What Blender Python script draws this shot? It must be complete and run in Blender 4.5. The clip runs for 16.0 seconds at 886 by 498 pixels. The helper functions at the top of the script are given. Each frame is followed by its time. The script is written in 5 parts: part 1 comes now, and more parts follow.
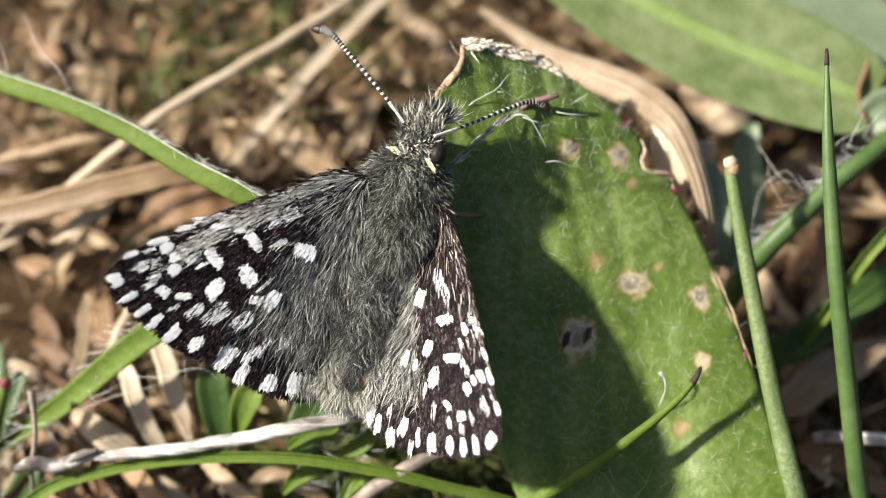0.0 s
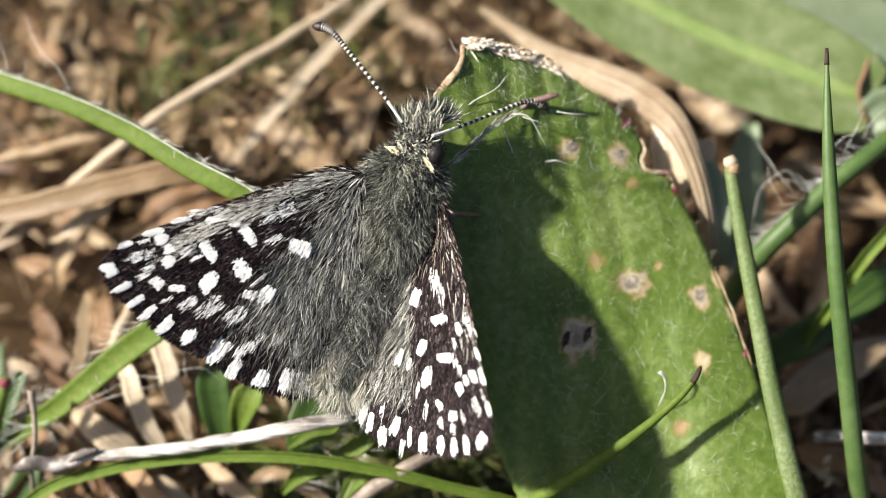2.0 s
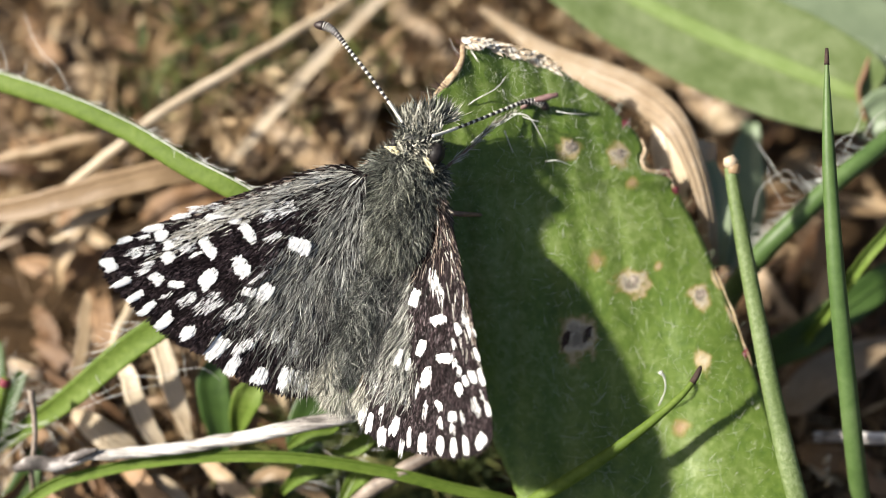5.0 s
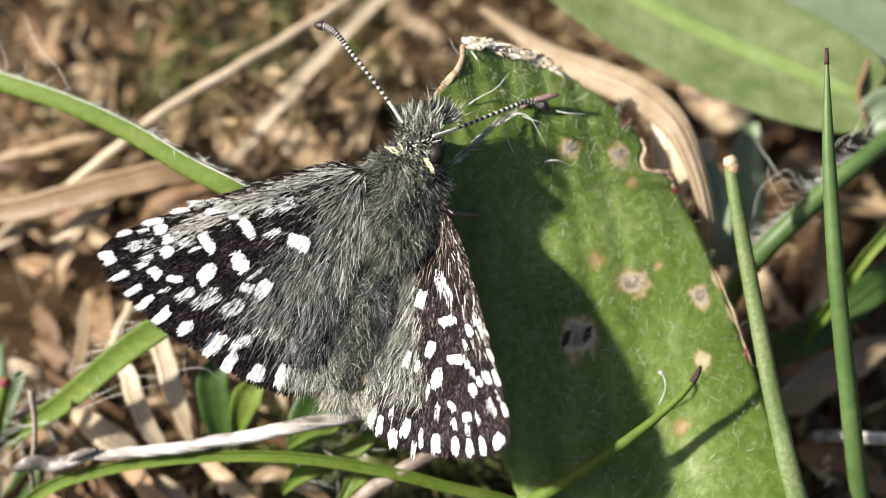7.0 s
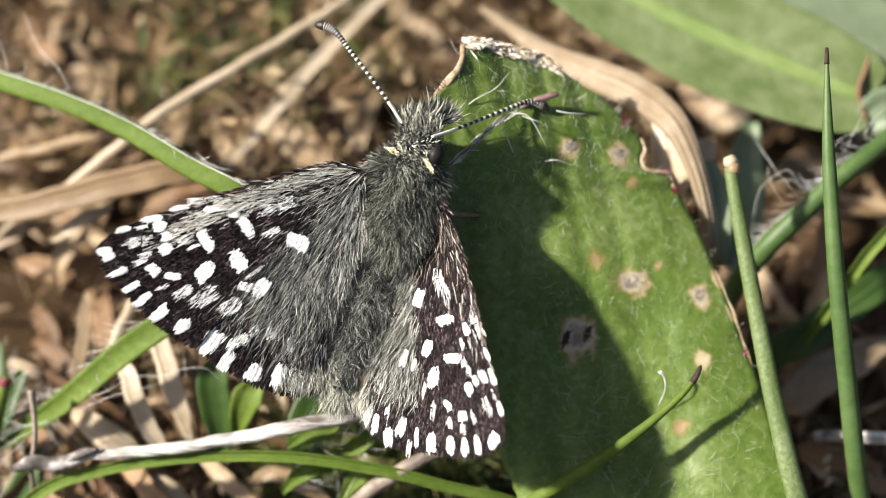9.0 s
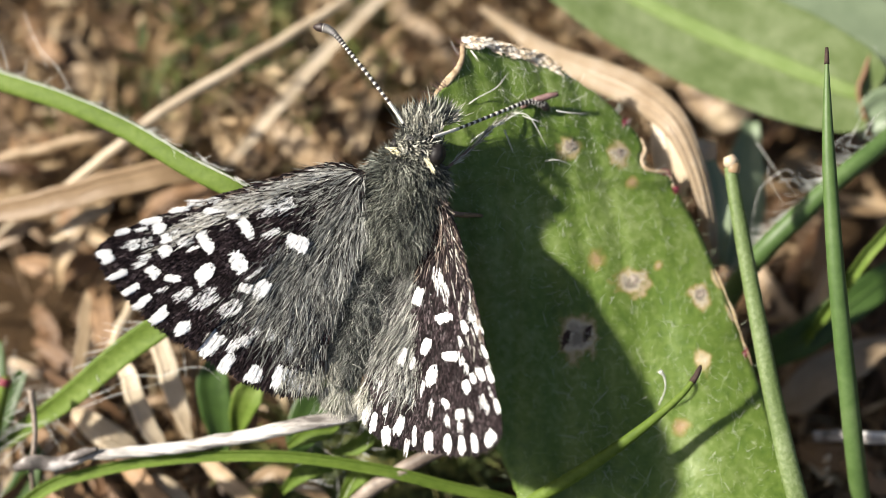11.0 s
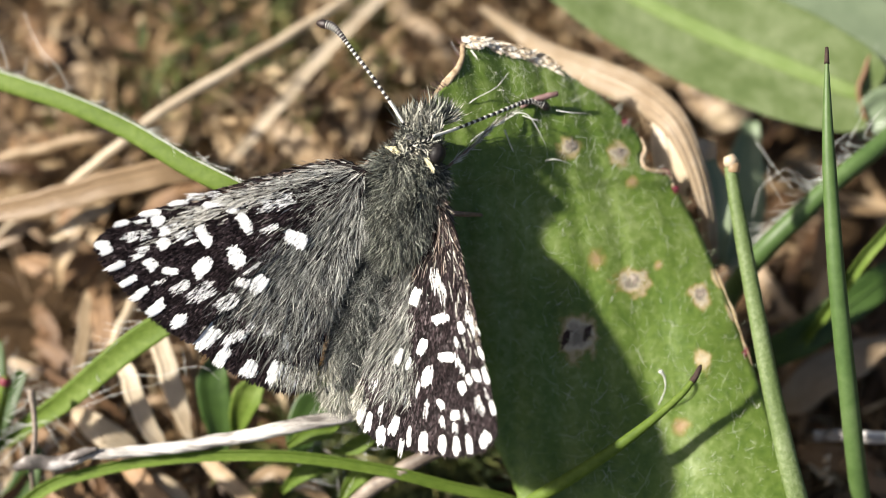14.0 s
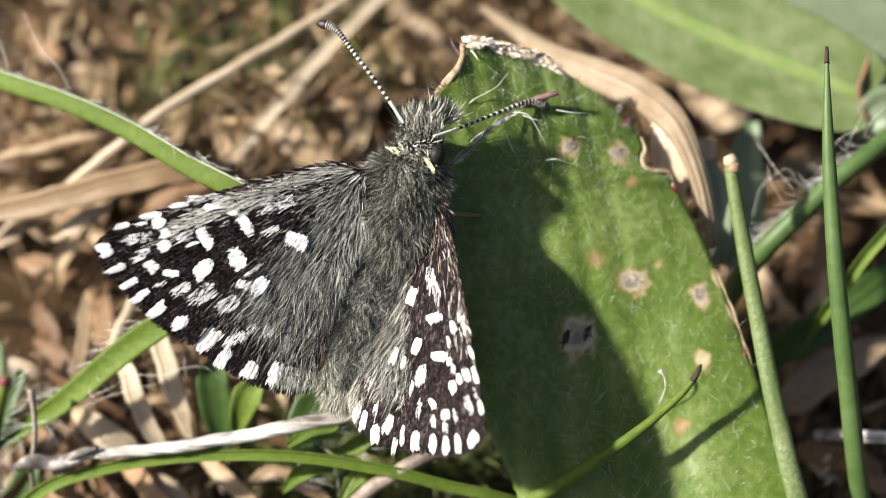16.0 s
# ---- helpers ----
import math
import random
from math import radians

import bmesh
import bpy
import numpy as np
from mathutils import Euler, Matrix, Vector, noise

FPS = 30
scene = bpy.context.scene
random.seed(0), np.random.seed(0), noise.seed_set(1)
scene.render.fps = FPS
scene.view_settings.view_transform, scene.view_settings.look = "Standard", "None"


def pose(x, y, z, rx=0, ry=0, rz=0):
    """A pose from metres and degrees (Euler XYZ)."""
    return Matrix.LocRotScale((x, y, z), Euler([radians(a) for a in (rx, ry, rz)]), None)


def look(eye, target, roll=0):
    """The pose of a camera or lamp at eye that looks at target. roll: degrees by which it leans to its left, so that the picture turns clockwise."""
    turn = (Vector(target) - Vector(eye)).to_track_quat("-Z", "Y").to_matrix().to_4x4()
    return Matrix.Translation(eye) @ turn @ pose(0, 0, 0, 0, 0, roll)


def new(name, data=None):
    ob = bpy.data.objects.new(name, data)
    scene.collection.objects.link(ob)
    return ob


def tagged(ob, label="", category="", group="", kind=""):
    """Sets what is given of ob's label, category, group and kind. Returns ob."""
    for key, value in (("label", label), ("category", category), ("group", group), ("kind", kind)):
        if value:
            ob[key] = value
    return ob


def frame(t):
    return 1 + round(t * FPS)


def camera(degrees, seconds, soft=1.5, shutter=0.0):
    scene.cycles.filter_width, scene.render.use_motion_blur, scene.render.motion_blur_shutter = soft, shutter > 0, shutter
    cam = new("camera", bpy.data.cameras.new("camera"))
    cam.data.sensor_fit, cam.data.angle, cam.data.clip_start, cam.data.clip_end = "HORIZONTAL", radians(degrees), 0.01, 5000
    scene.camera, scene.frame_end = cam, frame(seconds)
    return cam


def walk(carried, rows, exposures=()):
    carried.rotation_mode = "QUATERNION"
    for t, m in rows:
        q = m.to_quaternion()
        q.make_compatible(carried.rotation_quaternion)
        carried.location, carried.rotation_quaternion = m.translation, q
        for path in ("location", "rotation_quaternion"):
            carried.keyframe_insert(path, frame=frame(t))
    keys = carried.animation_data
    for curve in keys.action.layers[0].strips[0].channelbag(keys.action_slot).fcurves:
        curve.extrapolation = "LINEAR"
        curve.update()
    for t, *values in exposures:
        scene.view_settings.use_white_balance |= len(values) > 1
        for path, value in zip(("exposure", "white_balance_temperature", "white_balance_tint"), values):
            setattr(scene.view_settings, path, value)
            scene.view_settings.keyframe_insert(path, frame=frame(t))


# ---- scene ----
cam = camera(28, 16.0, soft=1.0)

# The stage: tilted axes in millimetres. u runs across, v up the slope of the view, w towards the viewer.
MM = 0.001
TILT = Matrix.Rotation(radians(26), 4, "X")
STAGE = Vector((0, 0, 0.0167))
REACH = 78.61


def at(u, v, w):
    """A place of the stage, in world metres."""
    return STAGE + TILT.to_3x3() @ Vector((u, v, w)) * MM


def ground_w(v):
    """Height of the level ground over the stage."""
    return -(16.7 + 0.438 * v) / 0.899


eye = at(0, 0, REACH)
walk(cam, [(t, look(eye, at(0, v, 0))) for t, v in
           ((0, 0.066), (1, 0.048), (4, 0.038), (8, 0.022), (12.5, 0.0), (16, -0.022))])
cam.data.dof.use_dof = True
cam.data.dof.focus_distance = (REACH + 0.1) * MM
cam.data.dof.aperture_fstop = 25
scene.view_settings.exposure = 1.0

# ---- light ----
SUN = TILT.to_3x3() @ Vector((-1.26, 0.5, 1.0)).normalized()
world = bpy.data.worlds.new("sky")
scene.world = world
world.use_nodes = True
wn = world.node_tree
sky = wn.nodes.new("ShaderNodeTexSky")
sky.sky_type = "NISHITA"
sky.sun_disc = False
sky.dust_density, sky.ozone_density = 3.0, 0.4
sky.sun_elevation = math.asin(SUN.z)
sky.sun_rotation = math.atan2(SUN.x, SUN.y)
wn.links.new(sky.outputs[0], wn.nodes["Background"].inputs[0])
wn.nodes["Background"].inputs[1].default_value = 0.05
sun_data = bpy.data.lights.new("sun", "SUN")
sun_data.energy, sun_data.angle, sun_data.color = 5.0, radians(2.5), (1.0, 0.945, 0.85)
sun = new("sun", sun_data)
sun.matrix_world = look(SUN * 2, (0, 0, 0))

# ---- materials ----


def mat(name, stops, grain=1500.0, rough=0.6, stretch=(1, 1, 1), bump=0.3, relief=0.00006, island=0.0, each=0.0,
        through_light=0.0, coarse=0.0, spec=0.5, metal=0.0, sheen=0.0, detail=4.0):
    """A material whose colour runs over stops by a noise of that grain (per metre), by island and by object."""
    m = bpy.data.materials.new(name)
    m.use_nodes = True
    nt = m.node_tree
    n, l = nt.nodes, nt.links
    bsdf = n["Principled BSDF"]
    tc = n.new("ShaderNodeTexCoord")
    mp = n.new("ShaderNodeMapping")
    mp.inputs["Scale"].default_value = stretch
    l.new(tc.outputs["Object"], mp.inputs[0])
    nz = n.new("ShaderNodeTexNoise")
    nz.inputs["Scale"].default_value = grain
    nz.inputs["Detail"].default_value = detail
    nz.inputs["Roughness"].default_value = 0.65
    l.new(mp.outputs[0], nz.inputs["Vector"])
    value = nz.outputs[0]

    def mixed(a, b, fac):
        mx = n.new("ShaderNodeMix")
        mx.inputs[0].default_value = fac
        l.new(a, mx.inputs[2])
        l.new(b, mx.inputs[3])
        return mx.outputs[0]

    if coarse:
        big = n.new("ShaderNodeTexNoise")
        big.inputs["Scale"].default_value = coarse
        big.inputs["Detail"].default_value = 3
        l.new(tc.outputs["Object"], big.inputs["Vector"])
        value = mixed(value, big.outputs[0], 0.5)
    if island:
        geo = n.new("ShaderNodeNewGeometry")
        value = mixed(value, geo.outputs["Random Per Island"], island)
    if each:
        info = n.new("ShaderNodeObjectInfo")
        value = mixed(value, info.outputs["Random"], each)
    ramp = n.new("ShaderNodeValToRGB")
    els = ramp.color_ramp.elements
    while len(els) < len(stops):
        els.new(0.5)
    for e, (p, c) in zip(els, stops):
        e.position = p
        e.color = (*c, 1)
    l.new(value, ramp.inputs[0])
    l.new(ramp.outputs[0], bsdf.inputs["Base Color"])
    bsdf.inputs["Roughness"].default_value = rough
    bsdf.inputs["Specular IOR Level"].default_value = spec
    bsdf.inputs["Metallic"].default_value = metal
    bsdf.inputs["Sheen Weight"].default_value = sheen
    if bump:
        bp = n.new("ShaderNodeBump")
        bp.inputs["Strength"].default_value = bump
        bp.inputs["Distance"].default_value = relief
        l.new(nz.outputs[0], bp.inputs["Height"])
        l.new(bp.outputs[0], bsdf.inputs["Normal"])
    if through_light:
        tr = n.new("ShaderNodeBsdfTranslucent")
        l.new(ramp.outputs[0], tr.inputs[0])
        ms = n.new("ShaderNodeMixShader")
        ms.inputs[0].default_value = through_light
        l.new(bsdf.outputs[0], ms.inputs[1])
        l.new(tr.outputs[0], ms.inputs[2])
        l.new(ms.outputs[0], n["Material Output"].inputs[0])
    return m


LEAF = mat("leaf_green", [(0.34, (0.058, 0.108, 0.014)), (0.5, (0.110, 0.168, 0.028)), (0.66, (0.208, 0.264, 0.090))],
           grain=2200, coarse=190, rough=0.46, bump=0.7, relief=0.00009, through_light=0.12, spec=0.4)
LEAF_PALE = mat("leaf_pale_green", [(0.36, (0.098, 0.142, 0.044)), (0.5, (0.150, 0.200, 0.072)), (0.64, (0.24, 0.29, 0.14))],
                grain=900, coarse=200, rough=0.4, bump=0.4, relief=0.0001, through_light=0.25)
VEIN = mat("leaf_vein", [(0.3, (0.185, 0.265, 0.072)), (0.7, (0.265, 0.345, 0.13))], grain=900, rough=0.45, through_light=0.2)
LEAF_GREY = mat("leaf_grey_green", [(0.3, (0.13, 0.18, 0.10)), (0.7, (0.26, 0.32, 0.20))], grain=900, coarse=150, rough=0.5,
                through_light=0.2)
GRASS = mat("grass_green", [(0.3, (0.070, 0.115, 0.014)), (0.52, (0.115, 0.172, 0.026)), (0.75, (0.19, 0.25, 0.06))],
            grain=2600, stretch=(1, 1, 1), coarse=260, rough=0.62, bump=0.8, through_light=0.15, spec=0.22)
GRASS_COOL = mat("grass_cool_green", [(0.3, (0.046, 0.090, 0.020)), (0.52, (0.078, 0.136, 0.036)), (0.75, (0.13, 0.192, 0.07))],
                 grain=1400, coarse=220, rough=0.5, bump=0.5, through_light=0.15)
# grass green darkened in colour to stand for shade low in the litter
GRASS_SHADED = mat("grass_shaded", [(0.3, (0.025, 0.055, 0.008)), (0.7, (0.06, 0.115, 0.02))], grain=800, coarse=200, rough=0.5,
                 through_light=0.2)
TIP_DARK = mat("withered_tip", [(0.3, (0.02, 0.013, 0.011)), (0.7, (0.075, 0.05, 0.04))], grain=3000, rough=0.8, spec=0.15)
RED = mat("red_bud", [(0.3, (0.09, 0.012, 0.02)), (0.7, (0.22, 0.03, 0.05))], grain=4000, rough=0.35)
GRASS_DUSTY = mat("grass_dusty", [(0.32, (0.080, 0.122, 0.032)), (0.5, (0.125, 0.175, 0.055)), (0.66, (0.22, 0.27, 0.13))],
                  grain=5200, coarse=300, rough=0.55, bump=0.9, through_light=0.12)
STRAW = mat("straw", [(0.28, (0.16, 0.095, 0.045)), (0.5, (0.31, 0.21, 0.115)), (0.75, (0.54, 0.41, 0.26))],
            grain=1100, stretch=(1, 1, 1), coarse=120, rough=0.5, each=0.35, bump=0.4, relief=0.00008, through_light=0.12)
STRAW_BROWN = mat("brown_straw", [(0.28, (0.075, 0.036, 0.014)), (0.55, (0.185, 0.098, 0.042)), (0.8, (0.34, 0.205, 0.10))],
                  grain=1000, coarse=150, rough=0.6, each=0.4, bump=0.4, relief=0.00008)
PALE = mat("bleached_leaf", [(0.3, (0.38, 0.28, 0.17)), (0.52, (0.56, 0.45, 0.31)), (0.78, (0.74, 0.65, 0.51))],
           grain=700, coarse=120, rough=0.45, bump=0.3, through_light=0.2)
DRY_STRIP = mat("dry_strip", [(0.3, (0.20, 0.135, 0.075)), (0.52, (0.33, 0.25, 0.165)), (0.78, (0.48, 0.42, 0.34))],
                grain=900, coarse=150, rough=0.5, bump=0.4, through_light=0.15)
BLEACHED = mat("bleached_straw", [(0.3, (0.36, 0.27, 0.18)), (0.5, (0.50, 0.40, 0.28)), (0.75, (0.68, 0.58, 0.45))],
               grain=900, coarse=200, rough=0.5, bump=0.3)
BARK = mat("bleached_bark", [(0.38, (0.10, 0.085, 0.075)), (0.46, (0.36, 0.33, 0.30)), (0.58, (0.74, 0.71, 0.67))],
           grain=2000, stretch=(0.14, 1.5, 1.5), coarse=420, rough=0.65, bump=1.0, relief=0.0003)
BARK_DARK = mat("dark_bark", [(0.36, (0.03, 0.025, 0.022)), (0.5, (0.14, 0.12, 0.11)), (0.62, (0.6, 0.56, 0.53))],
                grain=1200, coarse=500, rough=0.75, bump=0.8, relief=0.00012)
TWIG = mat("brown_twig", [(0.34, (0.07, 0.05, 0.038)), (0.5, (0.21, 0.165, 0.13)), (0.68, (0.40, 0.34, 0.28))],
           grain=1500, stretch=(1, 1, 1), coarse=300, rough=0.6, bump=0.5)
SOIL = mat("soil", [(0.3, (0.018, 0.011, 0.005)), (0.52, (0.055, 0.032, 0.014)), (0.75, (0.14, 0.085, 0.042))],
           grain=700, coarse=130, rough=0.9, bump=0.8, relief=0.0004, spec=0.2)
MOSS = mat("withered_moss", [(0.28, (0.030, 0.017, 0.008)), (0.46, (0.115, 0.064, 0.026)), (0.64, (0.28, 0.175, 0.080)), (0.82, (0.60, 0.47, 0.30))],
           grain=500, island=0.6, rough=0.7, bump=0, through_light=0.25)
MOSS_GREEN = mat("green_moss", [(0.3, (0.035, 0.050, 0.010)), (0.6, (0.11, 0.135, 0.03)), (0.85, (0.28, 0.25, 0.08))],
                 grain=500, island=0.6, rough=0.7, bump=0, through_light=0.25)
CRUMB = mat("litter_crumbs", [(0.2, (0.06, 0.034, 0.016)), (0.45, (0.17, 0.10, 0.052)), (0.7, (0.29, 0.19, 0.11)), (0.95, (0.46, 0.35, 0.23))],
            grain=900, island=0.75, rough=0.6, bump=0.3)
HAIR_WHITE = mat("white_hair", [(0.2, (0.55, 0.55, 0.50)), (0.8, (0.85, 0.85, 0.82))], grain=2000, rough=0.35, bump=0, through_light=0.3)
LEAF_HAIR = mat("leaf_hair", [(0.2, (0.26, 0.32, 0.17)), (0.8, (0.55, 0.60, 0.44))], grain=2000, island=0.6, rough=0.25, bump=0, through_light=0.3)
CALLUS = mat("dry_leaf_edge", [(0.3, (0.16, 0.09, 0.04)), (0.5, (0.42, 0.31, 0.19)), (0.75, (0.70, 0.60, 0.46))],
             grain=2200, rough=0.7, bump=0.6, relief=0.00008)
FLAKE = mat("papery_flakes", [(0.2, (0.34, 0.25, 0.16)), (0.45, (0.58, 0.49, 0.37)), (0.8, (0.84, 0.80, 0.72))], grain=1500, island=0.7, rough=0.6, bump=0.3)
SCAR = mat("scar_rim", [(0.3, (0.24, 0.16, 0.07)), (0.55, (0.46, 0.37, 0.23)), (0.8, (0.66, 0.58, 0.46))], grain=2500, rough=0.7, bump=0.6)
SCAR_MID = mat("scar_middle", [(0.3, (0.13, 0.10, 0.075)), (0.55, (0.30, 0.25, 0.20)), (0.8, (0.50, 0.45, 0.38))], grain=3200, rough=0.75, bump=0.7)

WING = mat("wing_ground", [(0.3, (0.008, 0.006, 0.006)), (0.6, (0.022, 0.016, 0.016)), (0.8, (0.05, 0.036, 0.036))],
           grain=2500, coarse=700, rough=0.6, bump=0.4, relief=0.00003, spec=0.06)
SCALE_DARK = mat("dark_scales", [(0.2, (0.007, 0.005, 0.005)), (0.66, (0.019, 0.013, 0.014)), (0.96, (0.065, 0.045, 0.048))],
                 grain=800, island=0.85, rough=0.65, bump=0, spec=0.08)
SCALE_MOTTLE = mat("mottled_scales", [(0.2, (0.022, 0.015, 0.016)), (0.6, (0.060, 0.042, 0.046)), (0.92, (0.17, 0.13, 0.135))],
                   grain=800, island=0.8, rough=0.5, bump=0, spec=0.2)
SCALE_WHITE = mat("white_scales", [(0.2, (0.80, 0.79, 0.77)), (0.8, (0.92, 0.92, 0.91))], grain=900, island=0.7, rough=0.5, bump=0, spec=0.3)
SCALE_CREAM = mat("cream_scales", [(0.2, (0.30, 0.28, 0.24)), (0.55, (0.56, 0.54, 0.48)), (0.85, (0.84, 0.82, 0.76))],
                  grain=900, island=0.8, rough=0.5, bump=0, spec=0.3)
FUR = mat("grey_fur", [(0.15, (0.016, 0.016, 0.014)), (0.42, (0.068, 0.069, 0.060)), (0.66, (0.22, 0.228, 0.185)), (0.92, (0.56, 0.57, 0.475))],
          grain=900, island=0.7, rough=0.4, bump=0, spec=0.5)
FUR_SHORT = mat("short_fur", [(0.15, (0.016, 0.016, 0.015)), (0.42, (0.064, 0.067, 0.060)), (0.66, (0.20, 0.207, 0.182)), (0.9, (0.52, 0.52, 0.46))],
                grain=900, island=0.75, rough=0.4, bump=0)
FUR_STREAK = mat("streaked_fur", [(0.2, (0.022, 0.020, 0.018)), (0.48, (0.10, 0.098, 0.088)), (0.66, (0.32, 0.32, 0.28)), (0.88, (0.72, 0.71, 0.64))],
                 grain=900, island=0.85, rough=0.4, bump=0)
FUR_WING = mat("wing_fur", [(0.15, (0.025, 0.023, 0.021)), (0.42, (0.115, 0.114, 0.100)), (0.66, (0.30, 0.30, 0.265)), (0.9, (0.66, 0.66, 0.60))],
               grain=900, island=0.8, rough=0.4, bump=0)
FUR_BROWN = mat("brown_fur", [(0.15, (0.030, 0.018, 0.014)), (0.5, (0.12, 0.075, 0.055)), (0.9, (0.42, 0.34, 0.27))],
                grain=500, island=0.85, rough=0.45, bump=0)
FUR_CREAM = mat("cream_fur", [(0.15, (0.10, 0.095, 0.075)), (0.5, (0.32, 0.31, 0.25)), (0.9, (0.66, 0.64, 0.55))],
                grain=500, island=0.85, rough=0.45, bump=0)
# near-black fur colour that stands in for shade in the body folds
FUR_FOLD_SHADE = mat("fold_shade_fur", [(0.2, (0.008, 0.008, 0.008)), (0.6, (0.032, 0.031, 0.029)), (0.95, (0.14, 0.14, 0.125))],
               grain=900, island=0.85, rough=0.45, bump=0)
SKIN = mat("dark_body", [(0.3, (0.008, 0.008, 0.008)), (0.7, (0.035, 0.034, 0.032))], grain=2500, rough=0.6)
EYE = mat("eye_black", [(0.3, (0.008, 0.007, 0.007)), (0.7, (0.03, 0.026, 0.026))], grain=6000, rough=0.5, bump=0.3, relief=0.00002, spec=0.2)
FEELER = mat("feeler_black", [(0.3, (0.008, 0.006, 0.006)), (0.7, (0.03, 0.022, 0.022))], grain=6000, rough=0.5)
FEELER_RING = mat("feeler_ring", [(0.3, (0.62, 0.60, 0.54)), (0.7, (0.84, 0.82, 0.76))], grain=6000, rough=0.5)
FEELER_TIP = mat("feeler_tip", [(0.3, (0.012, 0.008, 0.008)), (0.7, (0.05, 0.032, 0.03))], grain=6000, rough=0.5)
YELLOW = mat("eye_lash", [(0.2, (0.50, 0.44, 0.24)), (0.8, (0.80, 0.75, 0.52))], grain=900, island=0.6, rough=0.5, bump=0)
LEGS = mat("leg_brown", [(0.3, (0.10, 0.06, 0.045)), (0.7, (0.24, 0.15, 0.11))], grain=5000, rough=0.5)
PINK = mat("dry_pink_stalk", [(0.3, (0.07, 0.035, 0.033)), (0.7, (0.34, 0.20, 0.19))], grain=2500, rough=0.5)



def stained(m, base, marks):
    """Dried scars in a leaf's surface: soft tan rims round pale middles. marks: centre, half sizes, turn, colour ramp."""
    nt = m.node_tree
    n, l = nt.nodes, nt.links
    bsdf = n["Principled BSDF"]
    colour = bsdf.inputs["Base Color"].links[0].from_socket
    tc = n.new("ShaderNodeTexCoord")
    nz = n.new("ShaderNodeTexNoise")
    nz.inputs["Scale"].default_value = 1900
    nz.inputs["Detail"].default_value = 3
    l.new(tc.outputs["Object"], nz.inputs["Vector"])
    for (cu, cv), ra, rb, turn, stops in marks:
        mp = n.new("ShaderNodeMapping")
        mp.vector_type = "TEXTURE"
        mp.inputs["Location"].default_value = ((cu - base[0]) * MM, (cv - base[1]) * MM, 0)
        mp.inputs["Rotation"].default_value = (0, 0, turn)
        mp.inputs["Scale"].default_value = (ra * MM, rb * MM, 1e3)
        l.new(tc.outputs["Object"], mp.inputs[0])
        ln = n.new("ShaderNodeVectorMath")
        ln.operation = "LENGTH"
        l.new(mp.outputs[0], ln.inputs[0])
        ma = n.new("ShaderNodeMath")
        ma.operation = "MULTIPLY_ADD"
        l.new(nz.outputs[0], ma.inputs[0])
        ma.inputs[1].default_value = 1.7
        l.new(ln.outputs["Value"], ma.inputs[2])
        half = n.new("ShaderNodeMath")
        half.operation = "MULTIPLY_ADD"
        half.inputs[1].default_value, half.inputs[2].default_value = 0.5, -0.2
        l.new(ma.outputs[0], half.inputs[0])
        ramp = n.new("ShaderNodeValToRGB")
        els = ramp.color_ramp.elements
        while len(els) < len(stops):
            els.new(0.5)
        for e, (p, c) in zip(els, stops):
            e.position = p
            e.color = (*c, 1)
        mask = n.new("ShaderNodeValToRGB")
        mask.color_ramp.elements[0].position, mask.color_ramp.elements[0].color = 0.62, (1, 1, 1, 1)
        mask.color_ramp.elements[1].position, mask.color_ramp.elements[1].color = 0.84, (0, 0, 0, 1)
        l.new(half.outputs[0], ramp.inputs[0])
        l.new(half.outputs[0], mask.inputs[0])
        mx = n.new("ShaderNodeMix")
        mx.data_type = "RGBA"
        l.new(mask.outputs[0], mx.inputs[0])
        l.new(colour, mx.inputs[6])
        l.new(ramp.outputs[0], mx.inputs[7])
        colour = mx.outputs[2]
    l.new(colour, bsdf.inputs["Base Color"])


SCAR_DEEP = [(0.28, (0.20, 0.17, 0.13)), (0.42, (0.30, 0.26, 0.20)), (0.50, (0.46, 0.40, 0.30)), (0.62, (0.40, 0.32, 0.18)), (0.74, (0.30, 0.22, 0.08)), (0.84, (0.17, 0.18, 0.03))]
SCAR_PALE = [(0.3, (0.60, 0.50, 0.34)), (0.6, (0.48, 0.38, 0.20)), (0.8, (0.24, 0.20, 0.05))]
SCAR_RUST = [(0.3, (0.34, 0.23, 0.12)), (0.55, (0.25, 0.21, 0.07)), (0.75, (0.17, 0.18, 0.035))]

# ---- building ----
BASES = {}
rng = np.random.default_rng(11)


def put(name, verts, faces, material, parent=None, base=None, smooth=True, label=""):
    """One mesh object from places of the stage; a part when it has a parent."""
    verts = np.asarray(verts, float)
    base = np.asarray(verts[0] if base is None else base, float)
    data = bpy.data.meshes.new(name)
    data.from_pydata([tuple(p) for p in (verts - base) * MM], [], [tuple(int(i) for i in f) for f in faces])
    data.materials.append(material)
    if smooth:
        data.polygons.foreach_set("use_smooth", [True] * len(data.polygons))
    data.update()
    ob = new(name, data)
    BASES[ob] = base
    if parent is None:
        ob.matrix_basis = Matrix.Translation(at(*base)) @ TILT
    else:
        ob.parent = parent
        ob.location = Vector((base - BASES[parent]) * MM)
    if label:
        ob["label"] = label
    return ob


def holder(name, base):
    """An empty at the base of a thing, which carries its parts."""
    ob = new(name)
    ob.empty_display_size = 0.002
    ob.matrix_basis = Matrix.Translation(at(*base)) @ TILT
    BASES[ob] = np.asarray(base, float)
    return ob


